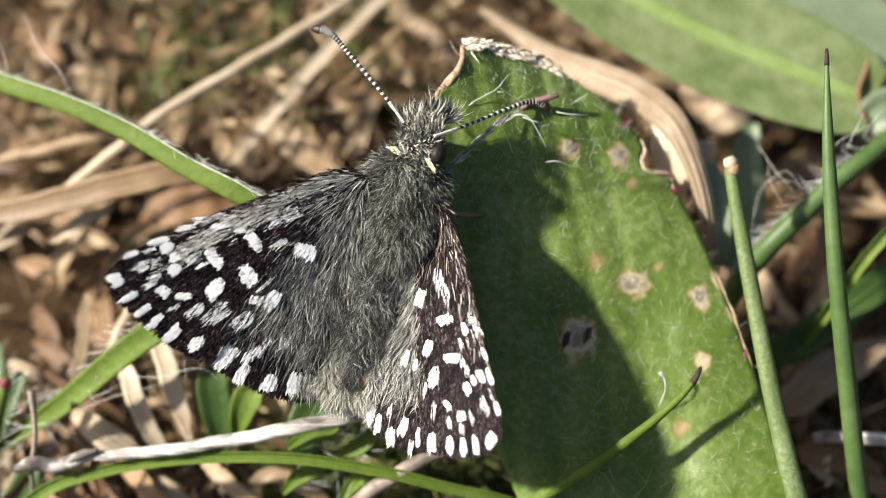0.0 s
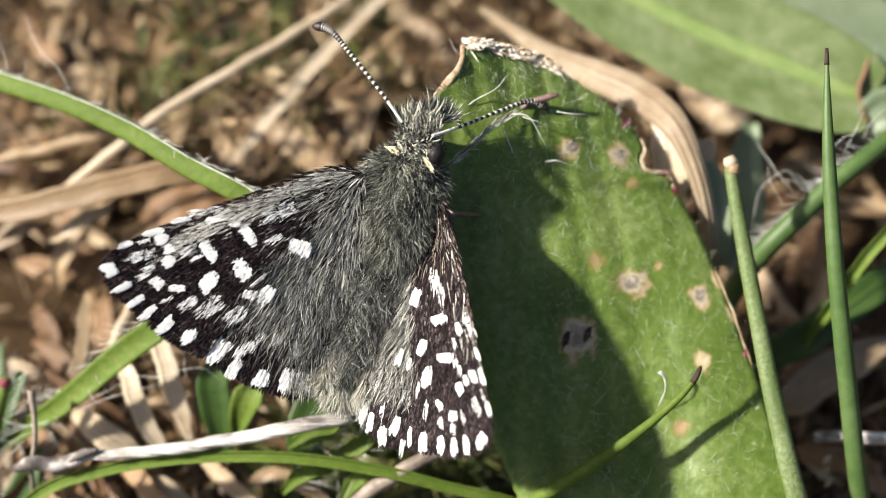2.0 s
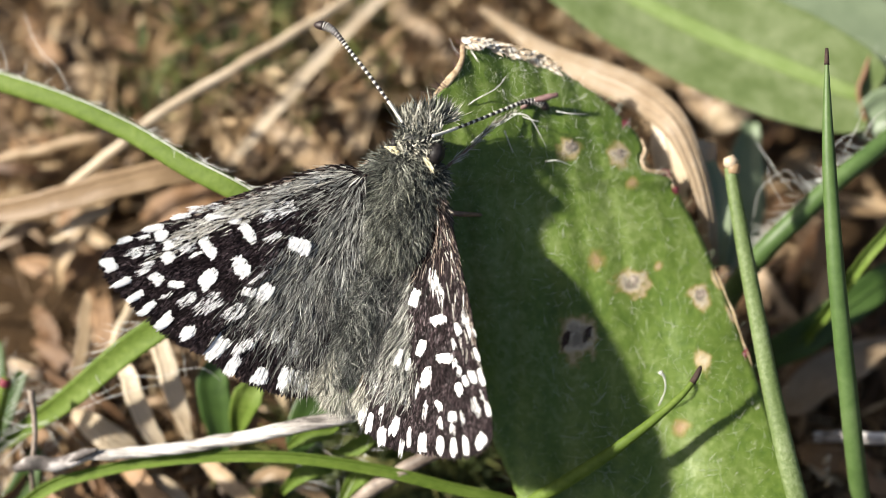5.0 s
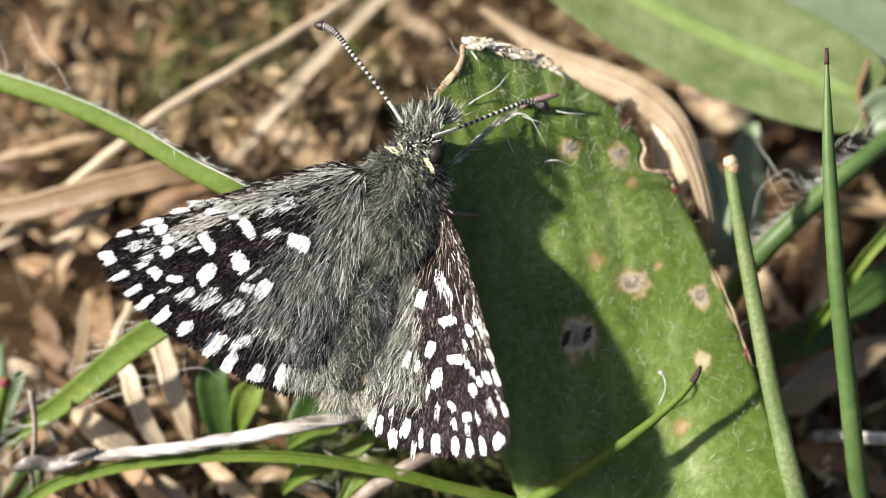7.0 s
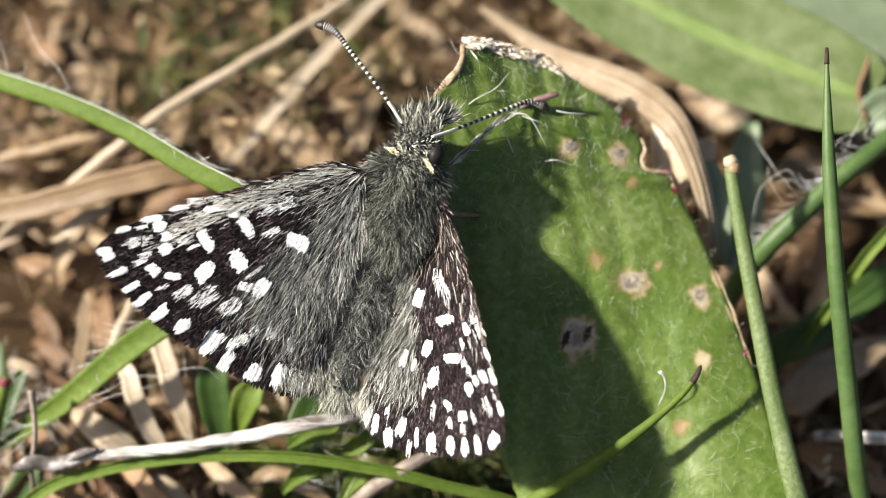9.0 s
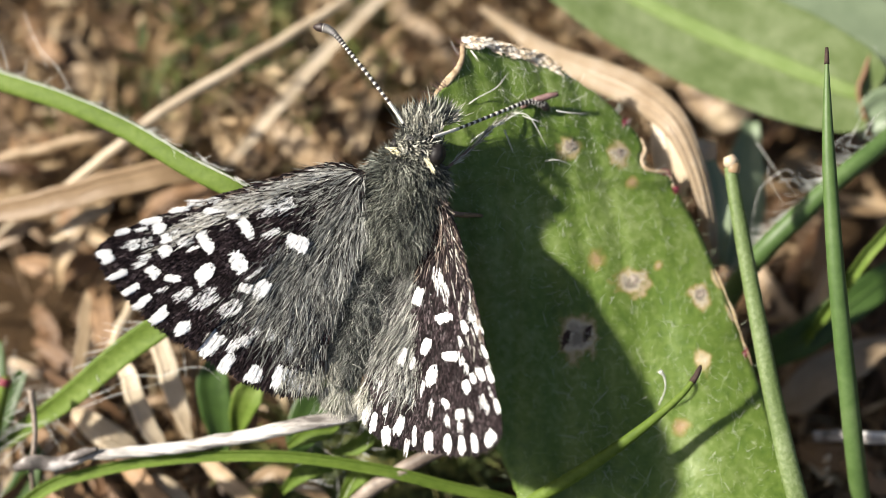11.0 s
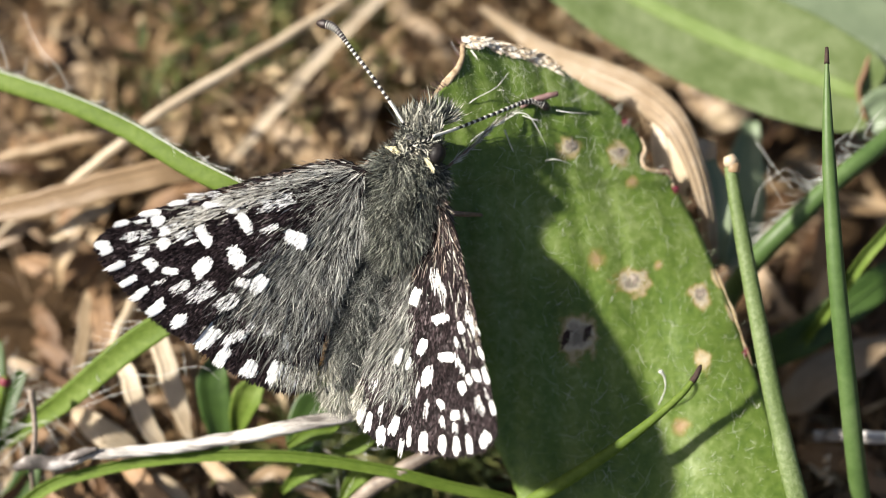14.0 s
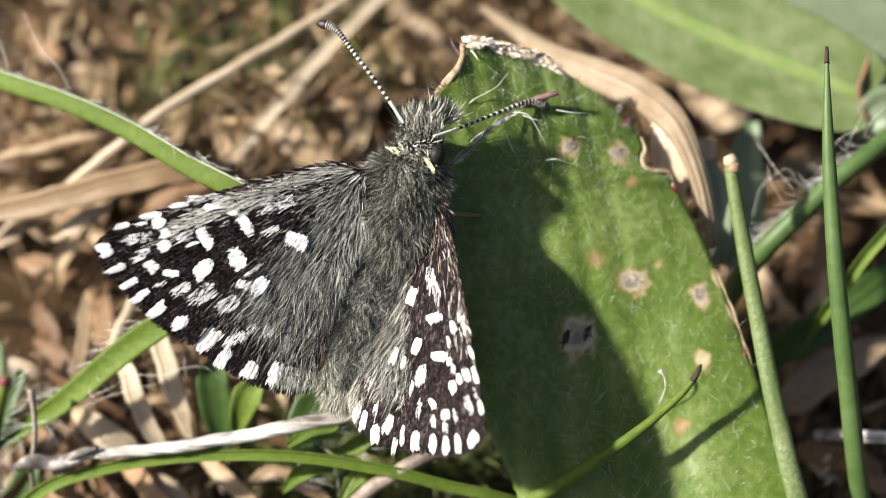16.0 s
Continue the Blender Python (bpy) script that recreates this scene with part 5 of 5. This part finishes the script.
fore_l = build_wing("forewing", [(-2.98, 3.20), (-4.31, 3.89), (-5.53, 3.75), (-6.99, 3.37), (-8.43, 2.92), (-9.90, 2.52), (-11.60, 1.93), (-13.03, 1.44), (-14.10, 0.97), (-14.88, 0.22)],
                    [(-3.20, 2.76), (-5.55, 0.89), (-8.24, -1.21), (-10.89, -4.22)],
                    [(-14.88, 0.22), (-14.95, -0.07), (-14.70, -0.71), (-14.18, -1.42), (-13.51, -2.18), (-12.77, -2.97), (-11.92, -3.65), (-10.89, -4.22)],
                    left_w, L_ROOT, (L_A, L_B), 0.14, left_fore, "black forewing with white square spots and fringe", 0.1, 9000, 0.34, FUR_WING, (10500, 5200))
hind_r = build_wing("hindwing", [(-0.98, 1.53), (-1.05, -1.48), (-1.04, -4.94), (-0.96, -8.77)],
                    [(-0.98, 1.53), (-2.11, -1.48), (-3.11, -4.49), (-3.86, -6.64)],
                    [(-0.96, -8.77), (-1.78, -8.74), (-2.53, -8.57), (-3.19, -8.12), (-3.65, -7.52), (-3.86, -6.64)],
                    right_w, R_ROOT, (R_A, R_B), 0.0, right_hind, "black hindwing with white spots and grey fur", 0.5, 9500, 0.86, FUR_WING, (0, 2600))
fore_r = build_wing("forewing", [(-0.40, 2.23), (0.54, 1.01), (0.98, -0.71), (1.36, -2.29), (1.62, -3.61), (1.90, -5.03), (2.20, -6.56), (2.34, -7.61)],
                    [(-0.60, 2.13), (-1.23, -0.73), (-1.37, -3.96), (-1.18, -8.84)],
                    [(2.34, -7.61), (2.13, -8.22), (1.58, -8.68), (0.75, -8.89), (-0.22, -8.90), (-1.18, -8.79)],
                    right_w, R_ROOT, (R_A, R_B), 0.14, right_fore, "black forewing with white square spots and fringe", 0.1, 3200, 0.34, FUR_BROWN, (500, 1500))


def ball(centre, axes, turn=0.0, nu=20, nv=14):
    """A rounded body form, its second axis turned by that angle in the stage."""
    vs, fs = [], []
    c, s = math.cos(turn), math.sin(turn)
    for i in range(nv + 1):
        a = math.pi * i / nv
        for j in range(nu):
            b = 2 * math.pi * j / nu
            x, y, z = axes[0] * math.sin(a) * math.cos(b), axes[1] * math.cos(a), axes[2] * math.sin(a) * math.sin(b)
            vs.append((centre[0] + x * c - y * s, centre[1] + x * s + y * c, centre[2] + z))
    fs = [(i * nu + j, i * nu + (j + 1) % nu, (i + 1) * nu + (j + 1) % nu, (i + 1) * nu + j) for i in range(nv) for j in range(nu)]
    return np.array(vs), fs


def furred(parent, centre, axes, turn, count, way, length, material, width=(0.018, 0.036), spread=0.25, stand=0.35, upper=True, label="grey fur", bend=0.16, low=0.0):
    """Fur over a rounded form."""
    g = np.random.default_rng(count)
    p = unit(g.normal(0, 1, (count, 3)))
    if upper:
        p[:, 2] = np.abs(p[:, 2])
        p = p[p[:, 2] >= low]
        count = len(p)
    c, s = math.cos(turn), math.sin(turn)
    rot = np.array([[c, -s, 0], [s, c, 0], [0, 0, 1]])
    roots = np.asarray(centre) + (p * axes) @ rot.T
    nrm = unit((p / np.asarray(axes)) @ rot.T)
    ways = np.asarray(way, float) + nrm * stand + g.normal(0, spread, (count, 3))
    ways += np.array([swirl(q) for q in roots]) * 0.75
    hv = hairs(roots, ways, g.uniform(*length, count), g.uniform(*width, count), bend)
    return tagged(put("fur", *hv, material, parent), label, kind="stuff")


THORAX, THORAX_AX, BODY_TURN = np.array((-1.85, 1.63, -0.55)), (1.7, 2.3, 1.3), -0.2
thorax = put("thorax", *ball(THORAX, THORAX_AX, BODY_TURN), SKIN, butterfly, THORAX, label="grey furry thorax")
furred(thorax, THORAX, THORAX_AX, BODY_TURN, 11500, (-0.3, -0.8, 0.2), (0.3, 0.8), FUR, width=(0.016, 0.033), bend=0.24)
ABDOMEN, ABDOMEN_AX = np.array((-3.65, -2.9, -1.3)), (1.2, 3.55, 1.25)
abdomen = put("abdomen", *ball(ABDOMEN, ABDOMEN_AX, -0.28), SKIN, butterfly, ABDOMEN, label="grey furry abdomen with a cream tip")
furred(abdomen, ABDOMEN, ABDOMEN_AX, -0.28, 13000, (-0.25, -0.75, 0.1), (0.3, 0.75), FUR_SHORT, width=(0.015, 0.03), spread=0.42, stand=0.3, bend=0.36, low=0.3)
furred(abdomen, np.array((-4.64, -6.64, -0.75)), (0.7, 0.5, 0.5), -0.3, 900, (-0.15, -0.95, 0.0), (0.3, 0.6), FUR_CREAM, width=(0.014, 0.03), label="cream hair tuft at the tail")
furred(abdomen, np.array((-3.63, -6.73, -0.7)), (0.5, 0.4, 0.4), -0.2, 600, (0.05, -0.95, 0.0), (0.3, 0.6), FUR_CREAM, width=(0.014, 0.03), label="cream hair tuft at the tail")
furred(abdomen, np.array((-5.03, -5.26, -0.5)), (0.3, 1.0, 0.25), -0.25, 600, (-0.35, -0.9, 0.0), (0.35, 0.8), FUR_CREAM, width=(0.014, 0.03), label="pale hair along the wing seam")
furred(abdomen, np.array((-3.02, -5.71, -0.5)), (0.3, 0.9, 0.3), -0.2, 700, (0.15, -0.95, 0.0), (0.3, 0.7), FUR_STREAK, width=(0.014, 0.03), label="grey hair along the wing seam")
# dark strips of hair paint the groove shadow on both sides of the abdomen
furred(abdomen, np.array((-5.45, -3.3, 0.2)), (0.22, 2.1, 0.2), -0.33, 240, (-0.4, -0.9, 0.05), (0.3, 0.65), FUR_FOLD_SHADE, width=(0.018, 0.036), stand=0.15, label="dark hair painting the shade in the fold beside the abdomen")
furred(abdomen, np.array((-2.6, -3.03, -0.25)), (0.2, 2.3, 0.2), -0.30, 450, (-0.1, -0.95, 0.05), (0.3, 0.65), FUR_FOLD_SHADE, width=(0.018, 0.036), stand=0.15, label="dark hair painting the shade in the fold beside the abdomen")
HEAD, HEAD_AX = np.array((-1.05, 4.66, -0.2)), (1.05, 0.9, 1.2)
head = put("head", *ball(HEAD, HEAD_AX, -0.25), SKIN, butterfly, HEAD, label="grey bristly head")
furred(head, HEAD, HEAD_AX, -0.25, 950, (0.0, 0.6, 0.4), (0.2, 0.5), FUR, width=(0.022, 0.05), spread=0.5, stand=0.35)
furred(head, np.array((-1.54, 5.45, 0.35)), (0.4, 0.3, 0.35), -0.25, 230, (-0.15, 1.0, 0.3), (0.4, 0.95), FUR, width=(0.03, 0.075), spread=0.35, label="bristly palp")
furred(head, np.array((-0.5, 5.63, 0.3)), (0.55, 0.4, 0.4), -0.25, 330, (0.15, 1.0, 0.25), (0.45, 1.05), FUR, width=(0.03, 0.075), spread=0.35, label="bristly palp")
furred(head, np.array((-0.89, 5.42, 0.75)), (0.85, 0.4, 0.3), -0.25, 260, (0.1, 0.9, 0.35), (0.3, 0.75), FUR_CREAM, width=(0.025, 0.06), spread=0.45, label="pale hair between the palps")
furred(head, np.array((0.15, 5.77, 0.1)), (0.3, 0.3, 0.3), -0.25, 240, (0.4, 0.9, 0.1), (0.35, 0.8), FUR_CREAM, spread=0.3, label="pale palp hair")
furred(head, np.array((-1.26, 4.43, 0.85)), (0.75, 0.3, 0.2), -0.25, 130, (0.5, -0.3, 0.4), (0.25, 0.5), FUR_CREAM, width=(0.04, 0.08), spread=0.5, label="cream scales on the crown")
furred(thorax, np.array((-0.55, 3.1, -0.4)), (0.7, 0.8, 0.6), -0.2, 1400, (0.3, -0.8, 0.2), (0.35, 0.7), FUR, stand=0.2, label="grey shoulder hair")
furred(thorax, np.array((-2.59, 3.41, 0.25)), (0.85, 0.5, 0.45), -0.2, 650, (-0.5, -0.2, 0.2), (0.35, 0.7), FUR, label="grey collar hair")
neck = put("neck", *ball(np.array((-1.41, 3.59, -0.3)), (1.25, 0.9, 1.1), -0.2), SKIN, butterfly, (-1.41, 3.59, -0.3), label="grey furry neck collar")
furred(neck, np.array((-1.5, 3.68, -0.2)), (1.3, 0.8, 1.15), -0.2, 2600, (-0.1, -0.15, 0.3), (0.3, 0.7), FUR, width=(0.016, 0.033), spread=0.4, stand=0.6)
furred(thorax, np.array((-0.15, 1.52, -0.3)), (0.45, 1.3, 0.5), 0.2, 1300, (0.15, -1.0, 0.1), (0.3, 0.6), FUR_BROWN, stand=0.15, label="brown hair at the wing root")
for c, r in (((-0.28, 4.15, 0.8), 0.5), ((-2.07, 4.59, 0.15), 0.34)):
    e = put("eye", *ball(c, (r * 0.8, r, r), -0.3, 24, 16), EYE, butterfly, c, label="black compound eye")
lash = []
for c, way in (((-0.67, 3.82, 1.1), (0.5, -0.8, 0.1)), ((-2.28, 4.38, 0.75), (0.7, -0.4, 0.3))):
    g = np.random.default_rng(3)
    roots = np.array(c) + g.normal(0, 0.05, (34, 3)) + np.linspace(-0.28, 0.28, 34)[:, None] * np.array(way)
    lash.append(hairs(roots, np.array(way) + g.normal(0, 0.16, (34, 3)), 0.34, 0.05, 0.05))
put("eye_lashes", *joined(*lash), YELLOW, butterfly, label="cream scales round the eyes")


def feeler(points, rings, label):
    """A ringed feeler with a thick club at its end."""
    n = 120
    wd = np.interp(np.linspace(0, 1, n), (0, 0.55, 0.72, 0.86, 0.95, 1), (0.06, 0.088, 0.14, 0.20, 0.17, 0.06))
    line = spline(points, n)
    shaft = put("antenna", *sweep(points, wd, n), FEELER, butterfly, points[0], label=label)
    sets = []
    for k in range(rings):
        a = 0.1 + 0.80 * k / rings
        i = [a, a + 0.78 / rings * (0.42 if k < rings * 0.6 else 0.15)]
        idx = np.linspace(i[0] * (n - 1), i[1] * (n - 1), 4)
        p = np.array([[np.interp(x, np.arange(n), line[:, d]) for d in range(3)] for x in idx])
        sets.append(sweep(p, np.interp(idx, np.arange(n), wd) * 1.03 + 0.003, 4))
    put("banding", *joined(*sets), FEELER_RING, shaft, label="white rings")
    put("stalk_base", *sweep(line[:22:3], wd[:22:3] * 1.06 + 0.004, 16), FEELER_RING, shaft, label="pale base of the feeler")
    put("club_tip", *sweep(line[-14::3], wd[-14::3] * 1.08 + 0.005, 12), FEELER_TIP, shaft, label="dark brown club end")
    return shaft


FEEL_L = [(-1.73, 5.52, 0.8), (-2.32, 6.4, 0.9), (-3.19, 7.59, 0.9), (-4.01, 8.64, 0.8), (-4.56, 9.37, 0.7), (-5.02, 9.76, 0.5), (-5.63, 9.89, 0.3)]
FEEL_R = [(-0.44, 4.89, 1.35), (0.55, 5.27, 0.5), (1.67, 5.79, -0.9), (2.85, 6.33, -2), (3.78, 6.72, -2.7), (4.44, 6.72, -3), (4.9, 6.43, -3.3)]
antenna_l = feeler(FEEL_L, 26, "black antenna with white rings and a hooked club")
feeler(FEEL_R, 22, "black antenna with white rings and a hooked club")
for pts in ([(0.28, 1.59, -0.6), (0.96, 1.55, -1.2), (1.7, 1.55, -2.6), (1.87, 1.48, -3.2)], [(-2.62, 3.55, -0.6), (-3.41, 3.84, -1.4), (-3.73, 2.87, -2.8), (-4.29, 1.59, -3.6)],
            [(-3.01, -0.48, -1), (-2.16, -2.04, -2.4), (-1.67, -3.1, -3.2)], [(-1.11, 2.8, -0.8), (0.15, 2.85, -2.2), (0.73, 3.09, -3.1)]):
    put("leg", *sweep(pts, [0.13, 0.12, 0.08, 0.05], 24), LEGS, butterfly, pts[0], label="thin brown leg")
foreleg = put("foreleg", *sweep([(-0.2, 3.3, -0.6), (0.6, 4.0, -0.9), (1.5, 4.75, -1.3), (2.3, 5.6, -1.9), (3.3, 6.2, -2.7)], [0.07, 0.06, 0.05, 0.04, 0.025], 26), LEGS, butterfly, (-0.2, 3.3, -0.6), label="thin foreleg clad in pale scales")
shin = spline([(0.3, 3.75, -0.75), (1.5, 4.75, -1.3), (2.3, 5.6, -1.9), (3.3, 6.2, -2.7)], 150)
tagged(put("pale_coat", *hairs(shin + np.random.default_rng(8).normal(0, 0.06, (150, 3)), np.array((0.75, 0.6, -0.3)) + np.random.default_rng(9).normal(0, 0.22, (150, 3)), np.linspace(0.6, 0.35, 150), 0.035, 0.1), FUR_CREAM, foreleg), "pale scales of the foreleg", kind="stuff")
stalk("dry_stalk", [(3.41, 6.41, -3.3), (4.17, 6.82, -2.9), (4.76, 6.99, -2.8), (5.28, 7.12, -2.8)], [0.08, 0.13, 0.15, 0.1], PINK, "pinkish dry stalk tip over the leaf", "stalk", n=16)

# ---- what moves ----
left_wing_turns = [
    (0, 6.2, 6.13, 4.81, 0.05, -0.24), (0.5, 4.98, 4.58, 3.3, 0, -0.2), (1, 5.66, 4.79, 4.06, 0.03, -0.24),
    (1.5, 4.81, 3.54, 3.06, 0.01, -0.17), (2, 4.49, 3.21, 3.11, 0.01, -0.17), (2.5, 4.47, 3.41, 2.98, 0, -0.13),
    (3, 4.02, 3.52, 2.7, 0.02, -0.19), (3.5, 3.74, 2.81, 2.76, 0.02, -0.18), (4, 4.26, 3.58, 2.76, 0, -0.16),
    (6.5, 1.69, -5.56, 1.67, 0.09, -0.05), (7, 1.15, -0.61, 1.55, 0.03, -0.02), (7.5, 1.09, -0.4, 1.01, 0.04, -0.05),
    (8, 1.24, -0.25, 1.03, 0.03, -0.02), (8.5, 0.21, -0.74, 0.73, 0.04, -0.05), (9, 0.14, -0.48, 0.67, 0.05, -0.03),
    (11.5, -0.03, 1.95, 1.21, -0.04, -0.05), (12, 0.44, 0.15, 0.33, -0.01, 0), (12.5, 0, 0, 0, 0, 0),
    (13, 0.26, 0.5, -0.21, -0.02, 0.01), (13.5, 0.4, 0.61, -0.25, 0, 0.01), (14, 0.08, 0.46, -0.33, -0.02, 0.02),
    (14.5, 0.45, 0.2, -0.44, 0, 0), (15, 0.25, 0.8, -0.36, -0.01, 0), (15.5, 0.75, 0.79, -0.49, -0.01, -0.03),
    (16, 1.64, 1.7, -0.33, -0.01, -0.03),
]
right_wing_turns = [
    (0, 1.44, -1.72, 1.65, 0.02, -0.03), (0.5, -0.31, -6.37, -0.26, -0.06, -0.01), (1, 0.51, -3.58, 0.5, 0.06, 0),
    (1.5, 0.2, -3.9, 0.03, -0.03, -0.02), (2, 0.52, -2.74, 0.22, 0.02, -0.04), (2.5, 1.14, -2.28, 0.25, -0.01, -0.02),
    (3, 0.84, -3.7, 0.39, -0.05, -0.06), (3.5, 1.56, -2.45, 1.36, -0.02, -0.07), (4, 0.54, -2.83, 0.23, -0.01, -0.05),
    (6.3, 1.84, 0.69, 1.02, -0.06, -0.06), (6.5, 4.24, 2.79, 3.2, 0.08, -0.13), (7, 2.9, 3.08, 2.22, 0.07, -0.07),
    (7.5, 1.38, 2.15, 0.75, 0.08, -0.04), (8, 2.05, 2.4, 1.38, 0.04, -0.05), (8.5, 1.77, 2.56, 1.17, 0.05, -0.04),
    (9, 1.7, 2.6, 1.24, 0.07, -0.01), (11.5, -0.28, 0.96, 0.61, 0.03, 0.05), (12, 0.55, 2.12, 0.86, -0.01, 0),
    (12.5, 0, 0, 0, 0, 0), (13, -0.05, -0.5, -0.04, 0.01, 0), (13.5, 0.65, 1.21, 0.42, -0.01, -0.03),
    (14, -0.26, 1.36, -0.31, 0, -0.01), (14.5, 0.16, 0.64, 0.08, 0, -0.04), (15, 0.07, -1.49, -0.16, -0.06, 0),
    (15.5, -0.52, -2.73, -0.72, -0.09, 0), (16, -1.2, -3.76, -0.93, -0.1, 0.02),
]
feeler_turns = [
    (0, 2.63), (0.5, 2.05), (1, 2.63),
    (1.5, 1.75), (2, 1.15), (2.5, 1.18),
    (3, 0.55), (3.5, 0.55), (4, 0.86),
    (6.5, -0.9), (7, 0.28), (7.5, 0.28),
    (8, 0), (8.5, 0), (9, -0.31),
    (11.5, 1.22), (12, -0.59), (12.5, 0),
    (13, 0.59), (13.5, -0.59), (14, -0.9),
    (14.5, -0.9), (15, -0.9), (15.5, -1.14),
    (16, -0.83),
]
body_shifts = [
    (0, 0.04, 0.07), (0.5, -0.02, 0.07), (1, 0, 0.07),
    (1.5, -0.05, 0.06), (2, -0.04, 0.06), (2.5, -0.03, 0.02),
    (3, -0.05, 0.06), (3.5, -0.04, 0.06), (4, -0.04, 0.06),
    (6.5, -0.02, 0.03), (7, -0.02, 0.03), (7.5, -0.04, 0.03),
    (8, -0.04, 0.04), (8.5, -0.04, 0.03), (9, -0.04, -0),
    (11.5, 0.01, -0.01), (12, 0, -0), (12.5, 0, -0),
    (13, 0, -0), (13.5, 0, -0), (14, 0, 0),
    (14.5, 0, 0), (15, 0, -0.01), (15.5, 0.02, -0.02),
    (16, 0.01, -0.03),
]


def motions():
    """The butterfly shifts its feet a little, and fans its wings; a feeler sways."""
    walk(butterfly, [(t, Matrix.Translation(at(*(CENTRE + (x, y, 0)))) @ TILT) for t, x, y in body_shifts])
    for wings, rows, root in (((hind_l, fore_l), left_wing_turns, L_ROOT), ((hind_r, fore_r), right_wing_turns, R_ROOT)):
        o = (root - CENTRE) * MM
        for wing in wings:
            walk(wing, [(t, pose(o[0] + x * MM, o[1] + y * MM, o[2], a, b, c)) for t, a, b, c, x, y in rows])
    o = (np.array(FEEL_L[0]) - CENTRE) * MM
    walk(antenna_l, [(t, pose(o[0], o[1], o[2], 0, 0, a)) for t, a in feeler_turns])


motions()
